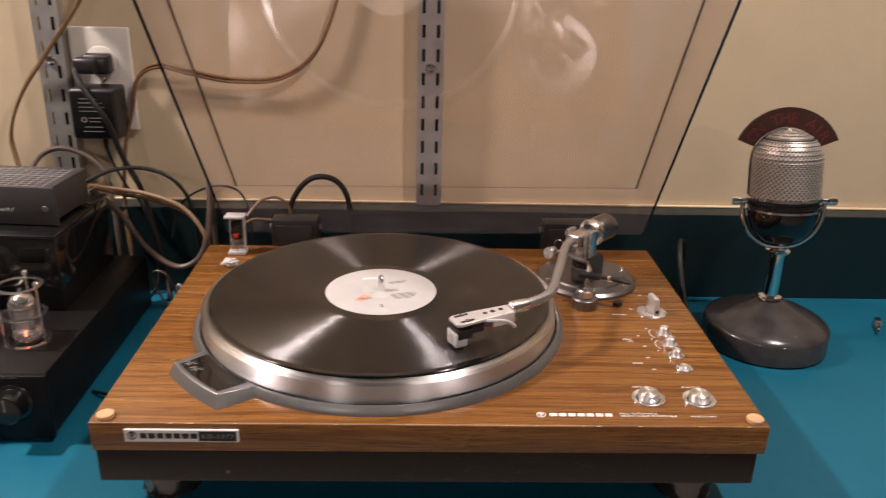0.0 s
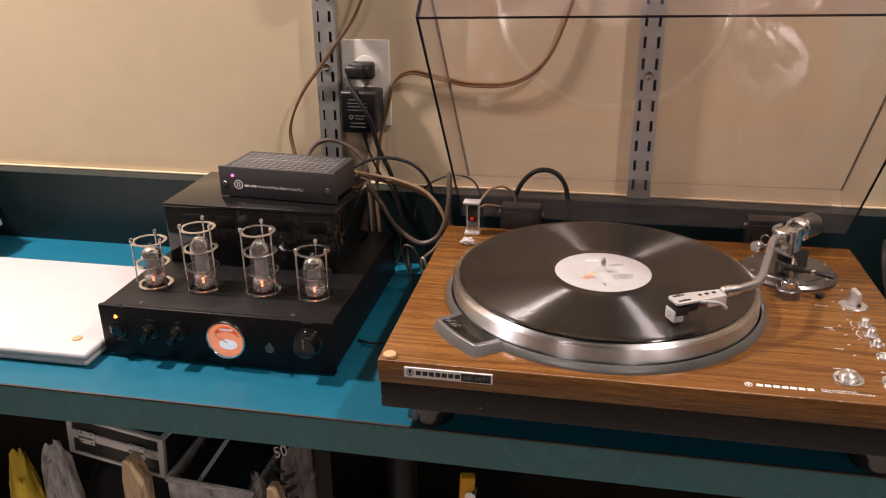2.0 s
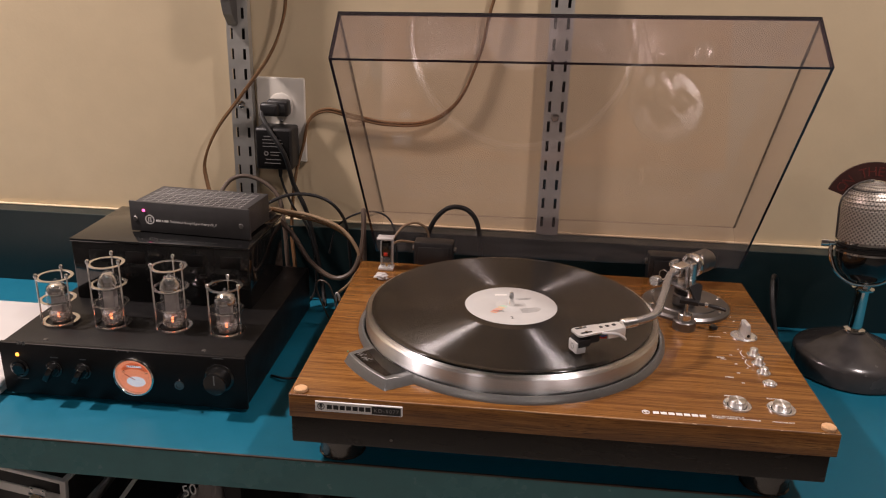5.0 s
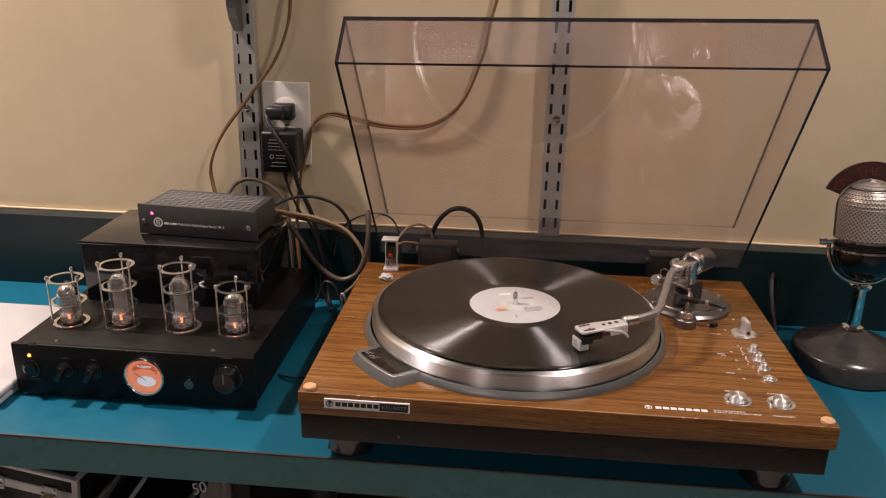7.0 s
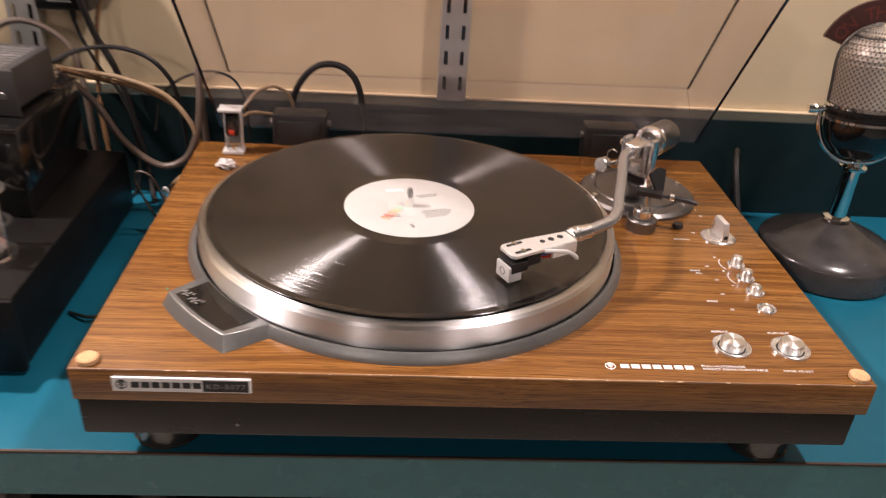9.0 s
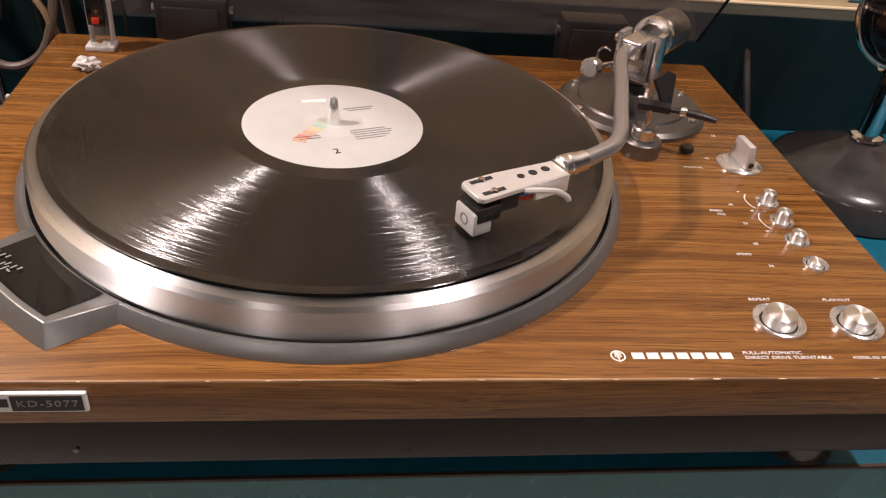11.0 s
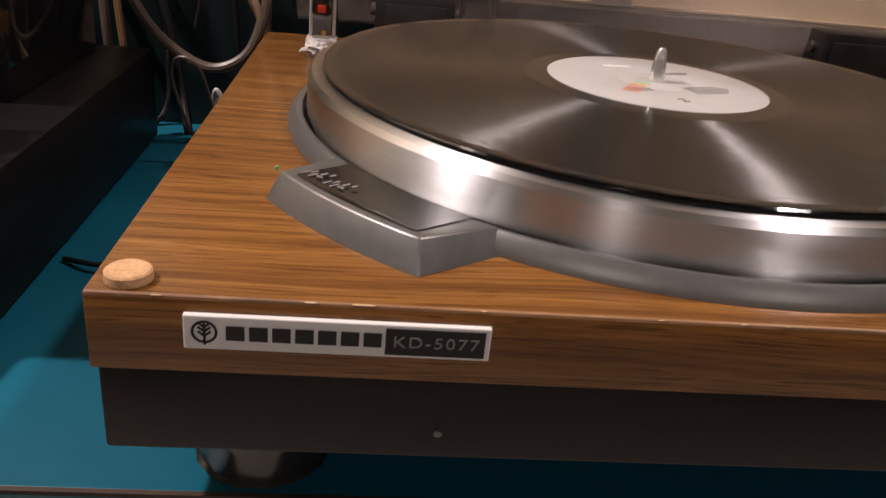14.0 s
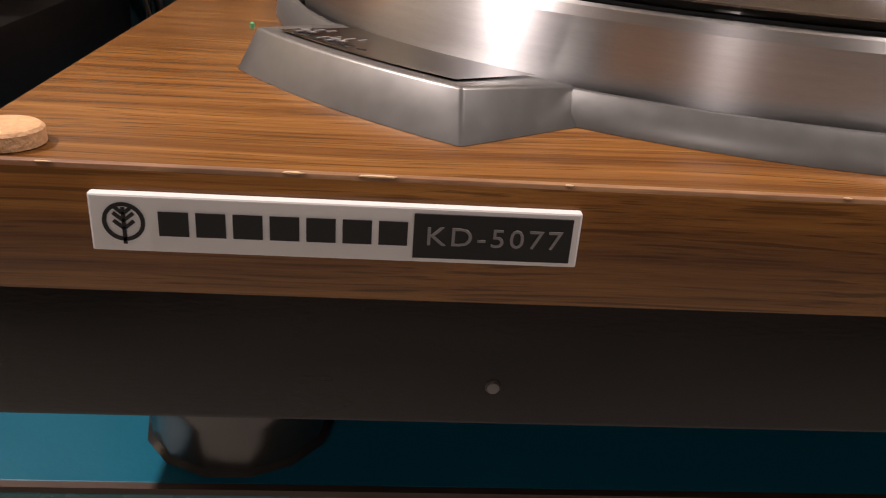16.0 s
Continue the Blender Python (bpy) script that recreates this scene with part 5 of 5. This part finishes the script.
def caged_tube(x, y, h, r, twist):
    z0 = AZ1 + 0.0005
    tb = thing("vacuum_tube", (x, y, z0), ("tall" if h > 0.07 else "short") + " glass vacuum tube glowing inside a bright wire cage", "vacuum tube", "amplifier tubes")
    cage = part("cage_base", turned([(r - 0.0032, z0), (r + 0.0012, z0), (r + 0.0012, z0 + 0.0016), (r - 0.0032, z0 + 0.0016), (r - 0.0032, z0)], x, y, 40), NICKEL, tb, "bright ring at the foot of the cage")
    for f in ((0.48, 0.96) if h < 0.07 else (0.34, 0.64, 0.96)):
        part("cage_ring", turned([(r - 0.0030, z0 + h * f), (r + 0.0008, z0 + h * f), (r + 0.0008, z0 + h * f + 0.0008), (r - 0.0030, z0 + h * f + 0.0008), (r - 0.0030, z0 + h * f)], x, y, 40), NICKEL, tb)
    for k in range(3):
        a = radians(twist + 120 * k)
        px, py = x + (r + 0.0002) * math.cos(a), y + (r + 0.0002) * math.sin(a)
        rod = part("cage_rod", turned([(0.0010, z0), (0.0010, z0 + h)], px, py, 10), NICKEL, tb)
        part("finial", turned([(0.0, z0 + h - 0.001), (0.0021, z0 + h), (0.0023, z0 + h + 0.0016), (0.0021, z0 + h + 0.0034), (0.0012, z0 + h + 0.0044), (0.0, z0 + h + 0.0046)], px, py, 14), NICKEL, rod)
    g, gr = h * 0.86, r * 0.62
    sock = part("socket", turned([(gr * 0.80, z0), (gr * 0.80, z0 + 0.0022), (gr * 0.70, z0 + 0.0026), (0.0, z0 + 0.0026)], x, y, 28), GUNMETAL, tb, "grey tube socket")
    gz = z0 + 0.0028
    part("envelope", turned([(gr * 0.82, gz), (gr, gz + 0.003), (gr, gz + g * 0.72), (gr * 0.88, gz + g * 0.82), (gr * 0.5, gz + g * 0.90), (gr * 0.20, gz + g * 0.93), (gr * 0.13, gz + g), (0.0, gz + g * 1.01)], x, y, 32), GLASS, tb, "clear glass envelope")
    part("glass_base", turned([(gr * 0.86, gz + 0.0004), (gr * 0.93, gz + 0.002), (gr * 0.93, gz + g * 0.16), (gr * 0.80, gz + g * 0.20), (gr * 0.3, gz + g * 0.21)], x, y, 24), GLASS_FOOT, tb, "thick glass foot of the tube")
    part("getter", turned([(gr * 0.97, gz + g * 0.66), (gr * 0.965, gz + g * 0.72), (gr * 0.85, gz + g * 0.81), (gr * 0.47, gz + g * 0.885), (0.0, gz + g * 0.90)], x, y, 28), CHROME, tb, "silvery getter at the top of the glass")
    anode = part("anode", box(x - gr * 0.55, x + gr * 0.55, y - gr * 0.35, y + gr * 0.35, gz + g * 0.16, gz + g * 0.60, 0.0006), ANODE, tb, "grey metal anode plates")
    part("heater", tube([(x + gr * 0.1, y - gr * 0.45, gz + g * 0.08), (x + gr * 0.1, y - gr * 0.45, gz + g * 0.17)], gr * 0.11, 10, 0), HEATER, anode, "orange glowing heater")
    for s in (-1, 1):
        part("mica", turned([(0.0, gz + g * (0.38 + s * 0.235)), (gr * 0.86, gz + g * (0.38 + s * 0.235)), (gr * 0.86, gz + g * (0.38 + s * 0.235) + 0.0005), (0.0, gz + g * (0.38 + s * 0.235) + 0.0005)], x, y, 24), CLEAR_PLASTIC, anode)
    for k in range(7):
        a = 2 * math.pi * k / 7
        part("pin", tube([(x + gr * 0.5 * math.cos(a), y + gr * 0.5 * math.sin(a), gz), (x + gr * 0.45 * math.cos(a), y + gr * 0.45 * math.sin(a), gz + g * 0.15)], 0.0004, 5, 0), NICKEL, anode)
    return tb


for x, y, h, r, tw in ((-0.5545, 0.1560, 0.0560, 0.0190, 219), (-0.4930, 0.1575, 0.0760, 0.0190, 219), (-0.4225, 0.1595, 0.0755, 0.0190, 219), (-0.3600, 0.1580, 0.0560, 0.0190, 219)):
    caged_tube(x, y, h, r, tw)

# ---- small preamp on the amplifier ----
PZ0, PZ1 = 1.0578, 1.0960
pre_m = pose(-0.4335, 0.2490, 0, 0, 0, -4.5)
preamp = thing("phono_preamp", (-0.4340, 0.2575, PZ0), "small charcoal phono preamp with white lines on its vented top", "preamp")


def turned_box(*a, bevel=0.0):
    b = box(*a, bevel)
    b.transform(pre_m)
    return b


PW, PD = 0.0765, 0.076
part("case", turned_box(-PW + 0.004, PW - 0.006, 0.003, PD, PZ0 + 0.003, PZ1 - 0.0015, bevel=0.0012), GREY_BOX, preamp)
pf = part("face_plate", turned_box(-PW, PW, 0.0, 0.003, PZ0 + 0.001, PZ1, bevel=0.0005), GREY_BOX, preamp, "charcoal face plate with white script")
for sx, sy in ((-1, 0.012), (1, 0.012), (-1, PD - 0.012), (1, PD - 0.012)):
    b = turned([(0.0, PZ0), (0.005, PZ0), (0.005, PZ0 + 0.0035), (0.0, PZ0 + 0.0035)], sx * (PW - 0.016), sy, 16)
    b.transform(pre_m)
    part("foot", b, RUBBER, preamp)
made = bmesh.new()
for k in range(15):
    x = -PW + 0.014 + k * (2 * PW - 0.030) / 14
    box(x - 0.0002, x + 0.0002, 0.008, PD - 0.006, PZ1 - 0.0015, PZ1 - 0.0012, bm=made)
for k in range(9):
    y = 0.010 + k * 0.0068
    w = 0.0014 if k == 5 else 0.0004
    box(-PW + 0.010, PW - 0.014, y - w / 2, y + w / 2, PZ1 - 0.0015, PZ1 - 0.00115, bm=made)
made.transform(pre_m)
part("top_grid_print", made, PRINT_PALE, preamp, "fine pale grid lines on the top", smooth=False)
for x, z in ((-PW + 0.0065, PZ0 + 0.0165), (PW - 0.0110, PZ0 + 0.0175)):
    part("screw", spun([(0.0, 0.0012), (0.0026, 0.0010), (0.0032, 0.0)], pre_m @ pose(x, 0, z, 90, 0, 0), 16), GUNMETAL, pf)
part("indicator", spun([(0.0, 0.0018), (0.0014, 0.0014), (0.0019, 0.0)], pre_m @ pose(-PW + 0.0185, 0, PZ0 + 0.0275, 90, 0, 0), 14), PINK, pf, "lit pink indicator")
part("emblem", spun([(0.0046, 0), (0.0060, 0), (0.0060, 0.0003), (0.0046, 0.0003), (0.0046, 0)], pre_m @ pose(-PW + 0.0255, 0, PZ0 + 0.0165, 90, 0, 0), 28), PRINT_WHITE, pf, "white round emblem")
bars("emblem_bars", [(-0.0022, -0.0032, 0.0014, 0.0064), (-0.0008, 0.0014, 0.0030, 0.0014), (0.0006, -0.0032, 0.0014, 0.0040)], pre_m @ pose(-PW + 0.0255, -0.0001, PZ0 + 0.0165, 90, 0, 0), PRINT_WHITE, pf)
bars("script_bars", [(0.0, 0, 0.0065, 0.0026), (0.0078, 0, 0.0018, 0.0026), (0.0106, 0, 0.0055, 0.0026)], pre_m @ pose(-PW + 0.0335, -0.0001, PZ0 + 0.0145, 90, 0, 0), PRINT_WHITE, pf)
lettering("script", "Professional Moving Magnet Preamp Mk_II", 0.0030, pre_m @ pose(-PW + 0.0510, -0.0003, PZ0 + 0.0145, 90, 0, 0), PRINT_WHITE, pf, "white italic script", 0.80, slant=0.35)

# ---- white flat box beside the amplifier ----
tray = thing("flat_box", (-0.78, 0.18, ZC), "flat white plastic box with rounded corners and a cork dot", "box")
part("bottom_shell", box(-0.955, -0.5965, 0.066, 0.296, ZC + 0.0002, ZC + 0.0085, 0.004, seg=3), WHITE_PLASTIC, tray)
part("top_shell", box(-0.957, -0.5945, 0.064, 0.298, ZC + 0.0090, ZC + 0.0175, 0.0042, seg=3), WHITE_PLASTIC, tray)
part("cork_dot", turned([(0.0, ZC + 0.0187), (0.0055, ZC + 0.0187), (0.0058, ZC + 0.0176)], -0.626, 0.096, 20), CORK, tray)

# ---- pale bag at the end of the counter ----
made = crumple(-0.985, 0.330, ZC + 0.0004, 0.060, 0.060, 0.095, 11, 4, 0.45)
tagged(part("plastic_bag", made, WHITE_PLASTIC, None, at=(-0.985, 0.330, ZC)), "crumpled white plastic bag standing on the counter", "bag")

# ---- desk microphone ----
QX, QY = 0.3700, 0.2950
mic = thing("desk_microphone", (QX, QY, ZC), "vintage ribbed chrome desk microphone with an arched sign", "microphone")
stand = part("stand_base", turned([(0.0, ZC + 0.0002), (0.0630, ZC + 0.0002), (0.0655, ZC + 0.0020), (0.0655, ZC + 0.0235), (0.0638, ZC + 0.0262), (0.0580, ZC + 0.0300), (0.0450, ZC + 0.0365), (0.0300, ZC + 0.0430), (0.0180, ZC + 0.0490), (0.0120, ZC + 0.0530), (0.0, ZC + 0.0530)], QX, QY, 72), BASE_BLACK, mic, "heavy round black base")
part("stem", turned([(0.0125, ZC + 0.0525), (0.0135, ZC + 0.0540), (0.0125, ZC + 0.0560), (0.0080, ZC + 0.0575), (0.0078, ZC + 0.1050), (0.0120, ZC + 0.1060), (0.0122, ZC + 0.1080), (0.0080, ZC + 0.1095), (0.0075, ZC + 0.1180), (0.0, ZC + 0.1180)], QX - 0.001, QY, 36), CHROME, stand, "polished chrome stem")
HT = pose(QX - 0.005, QY, 1.0775, -6, -3, -8)
yk = tube([(-0.0405, 0, 0.000), (-0.0395, 0, -0.016), (-0.0315, 0, -0.034), (-0.016, 0, -0.0455), (0, 0, -0.0480), (0.016, 0, -0.0455), (0.0315, 0, -0.034), (0.0395, 0, -0.016), (0.0405, 0, 0.000)], 0.0026, 12, 6)
yk.transform(HT)
yoke2 = part("yoke", yk, CHROME, mic, "curved chrome yoke")
for s in (-1, 1):
    part("thumb_screw", spun([(0.0, 0.012), (0.0042, 0.012), (0.0046, 0.010), (0.0046, 0.004), (0.0030, 0.003), (0.0030, -0.004), (0.0, -0.004)], HT @ pose(s * 0.0400, 0, 0.001, 0, 90 * s, 0), 20), CHROME, yoke2)
part("head_lower", spun([(0.0, -0.0440), (0.010, -0.0435), (0.022, -0.0390), (0.0310, -0.0270), (0.0345, -0.0130), (0.0350, -0.0040)], HT, 48), BLACK_GLOSS, mic, "black lower shell")
for z in (-0.006, 0.000, 0.006):
    part("band", spun([(0.0345, z - 0.0015), (0.0368, z - 0.0012), (0.0368, z + 0.0012), (0.0345, z + 0.0015)], HT, 48), CHROME if z != 0 else BLACK_GLOSS, mic)
part("head_upper_core", spun([(0.0345, -0.006), (0.0340, 0.042), (0.0318, 0.054), (0.0244, 0.0655), (0.0120, 0.0712), (0.0, 0.0722)], HT, 48), SLOT, mic, "grille core")
prof = []
for k in range(30):
    u = k / 29
    if u < 0.66:
        r, z = 0.0346 - 0.0006 * u / 0.66, 0.0085 + 0.0355 * u / 0.66
        nr, nz = 1.0, 0.0
    else:
        q = (u - 0.66) / 0.34 * 1.48
        r, z = 0.0340 * math.cos(q), 0.0440 + 0.0300 * math.sin(q)
        nr, nz = math.cos(q), math.sin(q)
    tr, tz = -nz, nr
    prof += [(r - tr * 0.0009, z - tz * 0.0009), (r + 0.0008 * nr - tr * 0.0004, z + 0.0008 * nz - tz * 0.0004), (r + 0.0008 * nr + tr * 0.0004, z + 0.0008 * nz + tz * 0.0004), (r + tr * 0.0009, z + tz * 0.0009)]
prof.append((0.0, 0.0742))
grille = part("ribbed_grille", spun(prof, HT, 64), MESH_METAL, mic, "perforated nickel grille with fine ribs and a domed top")
part("grille_seam", tube([HT @ Vector((-0.0362 * math.cos(q), 0, 0.044 + 0.0325 * math.sin(q)) if q > 0 else (-0.0362, 0, 0.044 + 0.036 * q)) for q in [-1.0, -0.5, 0.0, 0.3, 0.6, 0.9, 1.2, 1.5]], 0.0012, 8, 4), GUNMETAL, mic)
# arched sign
SG = HT @ pose(0, 0.006, 0.0435)
outline = [(0.0530 * math.cos(radians(a)), 0.0530 * math.sin(radians(a))) for a in range(22, 159, 8)] + [(0.0325 * math.cos(radians(a)), 0.0325 * math.sin(radians(a))) for a in range(158, 21, -8)]
b = prism(outline, -0.0020, 0.0020, m=SG @ pose(0, 0, 0, 90, 0, 0))
sign = part("arched_sign", b, SIGN, mic, "dark arched sign with red letters", smooth=False)
for k, ch in enumerate("ON THE AIR"):
    if ch != " ":
        a = 146 - k * (112 / 9)
        lettering("sign_letter", ch, 0.0105, SG @ pose(0, 0, 0, 90, 0, 0) @ pose(0.0370 * math.cos(radians(a)), 0.0370 * math.sin(radians(a)), 0.0022, 0, 0, a - 90), SIGN_RED, sign, "", 1.0, "CENTER")

jackp = thing("jack_plug", (0.518, 0.330, ZC), "small silver audio jack plug lying on the counter", "plug")
JM = pose(0.5070, 0.3080, ZC + 0.0050) @ Vector((0.030, 0.060, 0.0)).to_track_quat("Z", "Y").to_matrix().to_4x4()
part("tip", spun([(0.0, 0.0), (0.0016, 0.0015), (0.0012, 0.004), (0.0018, 0.005), (0.0018, 0.010), (0.0019, 0.0105), (0.0019, 0.020), (0.0, 0.020)], JM, 16), CHROME, jackp)
part("barrel", spun([(0.0030, 0.0195), (0.0046, 0.0205), (0.0046, 0.0330), (0.0036, 0.0345), (0.0, 0.0345)], JM, 20), SILVER, jackp)

# ---- things on the shelf under the counter ----
case = thing("equipment_case", (-0.581, 0.14, 0.790), "black carrying case with aluminium edges and steel hinges", "case")
CM = pose(-0.578, 0.062, 0.818, 0, 5, -6) @ Matrix.Diagonal((1.18, 1, 1, 1))


def case_part(name, a, mat, parent, bevel=0.001, label=""):
    b = box(*a, bevel)
    b.transform(CM)
    return part(name, b, mat, parent, label)


cb = case_part("body", (-0.0525, 0.0525, 0.0, 0.17, -0.026, 0.026), BLACK_PLASTIC, case, 0.002)
for z, s in ((0.0020, 0.0055), (0.0245, 0.0022), (-0.0245, 0.0022)):
    case_part("aluminium_edge", (-0.0535, 0.0535, -0.0016, 0.004, z - s, z + s), PROFILE, case, 0.0006, "aluminium edge profile")
for x in (-0.0515, 0.0515):
    case_part("aluminium_edge", (x - 0.0030, x + 0.0030, -0.0018, 0.004, -0.0265, 0.0265), PROFILE, case, 0.0006, "aluminium edge profile")
    case_part("aluminium_edge", (x - 0.0030, x + 0.0030, -0.0010, 0.170, 0.0240, 0.0270), PROFILE, case, 0.0006, "aluminium edge profile")
case_part("aluminium_edge", (-0.0535, 0.0535, -0.0010, 0.004, 0.0240, 0.0270), PROFILE, case, 0.0006)
for x in (-0.031, 0.026):
    h = case_part("hinge", (x - 0.0085, x + 0.0085, -0.0034, -0.0017, -0.0065, 0.0105), PROFILE, case, 0.0005, "steel hinge")
    for dx in (-0.0058, 0.0058):
        for dz in (-0.0040, 0.0080):
            part("rivet", spun([(0.0, 0.0012), (0.0014, 0.0008), (0.0018, 0.0)], CM @ pose(x + dx, -0.0034, dz, 90, 0, 0), 12), CHROME, h)
    part("knuckle", tube([CM @ Vector((x - 0.0085, -0.0036, 0.002)), CM @ Vector((x + 0.0085, -0.0036, 0.002))], 0.0012, 8, 0), CHROME, h)

tub = thing("storage_tub", (-0.455, 0.18, LOW_Z), "clear plastic storage tub", "tub")
b = prism([(-0.512, 0.050), (-0.408, 0.044), (-0.400, 0.30), (-0.505, 0.31)], LOW_Z + 0.0005, 0.7900)
bmesh.ops.delete(b, geom=[f for f in b.faces if all(v.co.z > 0.78 for v in f.verts)], context="FACES_ONLY")
part("tub_wall", b, MILKY, tub, smooth=False)
part("tub_rim", tube([(-0.512, 0.050, 0.79), (-0.408, 0.044, 0.79), (-0.400, 0.30, 0.79), (-0.505, 0.31, 0.79), (-0.512, 0.050, 0.79)], 0.0035, 8, 0), MILKY, tub)
BM = pose(-0.452, 0.125, 0.782, 16, 3, -9)
blk = thing("black_box", (-0.452, 0.125, 0.700), "black glossy case with a pale strip lying in the tub", "box")
b = box(-0.042, 0.042, -0.070, 0.090, -0.060, 0.018, 0.003)
b.transform(BM)
part("body", b, BLACK_GLOSS, blk)
b = box(-0.020, -0.0145, -0.066, 0.080, 0.0181, 0.0187)
b.transform(BM)
part("pale_strip", b, PAPER, blk, smooth=False)
tagged(part("plastic_wrap", crumple(-0.398, 0.045, LOW_Z + 0.0004, 0.018, 0.016, 0.148, 7, 4, 0.5), CLEAR_PLASTIC, None, at=(-0.398, 0.045, LOW_Z)), "crumpled clear plastic wrap", "wrap")
shoe_bm = crumple(-0.366, 0.092, LOW_Z + 0.0004, 0.030, 0.045, 0.172, 19, 4, 0.2)
shoe = thing("patterned_bag", (-0.366, 0.092, LOW_Z), "grey cloth bag with dark slanting stripes", "bag")
part("cloth", shoe_bm, material("grey_cloth", (0.22, 0.19, 0.175), 0.85, grain=0.45, grain_scale=16, bump=0.4), shoe)
for k in range(7):
    b = prism([(-0.009, -0.0030), (0.006, -0.0015), (0.010, 0.0022), (-0.006, 0.0030)], 0, 0.0012)
    b.transform(pose(-0.376 + 0.014 * (k % 2), 0.0455 + 0.001 * (k // 2), 0.826 - 0.0085 * k, 82, 0, 0) @ pose(0, 0, 0, 0, 0, 32 if k % 2 else -28))
    part("dark_stripe", b, DARK_FABRIC, shoe, smooth=False)
lettering("printed_number", "50", 0.0120, pose(-0.380, 0.0520, 0.834, 72, -20, 0), PAPER, shoe, "pale printed figures", 1.0)


def wooden_stick(x, y, top, w, tilt, lean):
    st = thing("wooden_handle", (x, y, LOW_Z), "pale wooden stick with a chamfered top", "stick", "wooden sticks")
    made = bmesh.new()
    h = top - LOW_Z
    b = prism([(-w, -w * 0.8), (w, -w * 0.8), (w, w * 0.8), (-w, w * 0.8)], 0.006, h - 0.03)
    top_v = [v for v in b.verts if v.co.z > h - 0.04]
    f = bmesh.ops.extrude_face_region(b, geom=[fc for fc in b.faces if all(v in top_v for v in fc.verts)])
    for v in [g for g in f["geom"] if isinstance(g, bmesh.types.BMVert)]:
        v.co.x, v.co.z = v.co.x * 0.35 - w * 0.4, h - 0.002
    bmesh.ops.recalc_face_normals(b, faces=b.faces)
    b.transform(pose(x, y, LOW_Z, tilt, lean, -8))
    part("shaft", b, PALE_WOOD, st, smooth=False)


wooden_stick(-0.5500, 0.040, 0.834, 0.0120, 2, 4)
wooden_stick(-0.3730, 0.035, 0.822, 0.0090, 2, 1)
clampm = thing("bar_clamp", (-0.180, 0.035, LOW_Z), "yellow clamp bar with a steel screw", "clamp")
b = box(-0.0075, 0.0075, -0.005, 0.005, 0.004, 0.2980, 0.002)
b.transform(pose(-0.182, 0.033, LOW_Z, 1, 3, 12))
part("bar", b, YELLOW, clampm)
part("screw", spun([(0.0, 0.0), (0.0055, 0.0), (0.0055, 0.012), (0.0, 0.012)], pose(-0.162, 0.034, 0.838, 90, 0, 0), 16), CHROME, clampm)
yel = crumple(-0.690, 0.040, LOW_Z + 0.0004, 0.022, 0.020, 0.155, 23, 4, 0.16)
tagged(part("yellow_bag", yel, LEMON, None, at=(-0.690, 0.040, LOW_Z)), "yellow plastic bag standing on the lower shelf", "bag")
tagged(part("paper_bag", crumple(-0.648, 0.050, LOW_Z + 0.0004, 0.024, 0.018, 0.164, 31, 4, 0.14), MILKY, None, at=(-0.648, 0.050, LOW_Z)), "pale translucent bag on the lower shelf", "bag")
tagged(part("dark_cloth", crumple(-0.590, 0.125, LOW_Z + 0.0004, 0.085, 0.075, 0.136, 37, 4, 0.15), DARK_FABRIC, None, at=(-0.590, 0.125, LOW_Z)), "dark bundled cloth on the lower shelf", "cloth")
tagged(part("grey_bottle", turned([(0.0, LOW_Z + 0.0005), (0.018, LOW_Z + 0.0005), (0.018, 0.80), (0.010, 0.815), (0.010, 0.83), (0.0, 0.83)], -0.265, 0.15, 28), BLACK_PLASTIC, None, at=(-0.265, 0.15, LOW_Z)), "dark grey bottle on the lower shelf", "bottle")
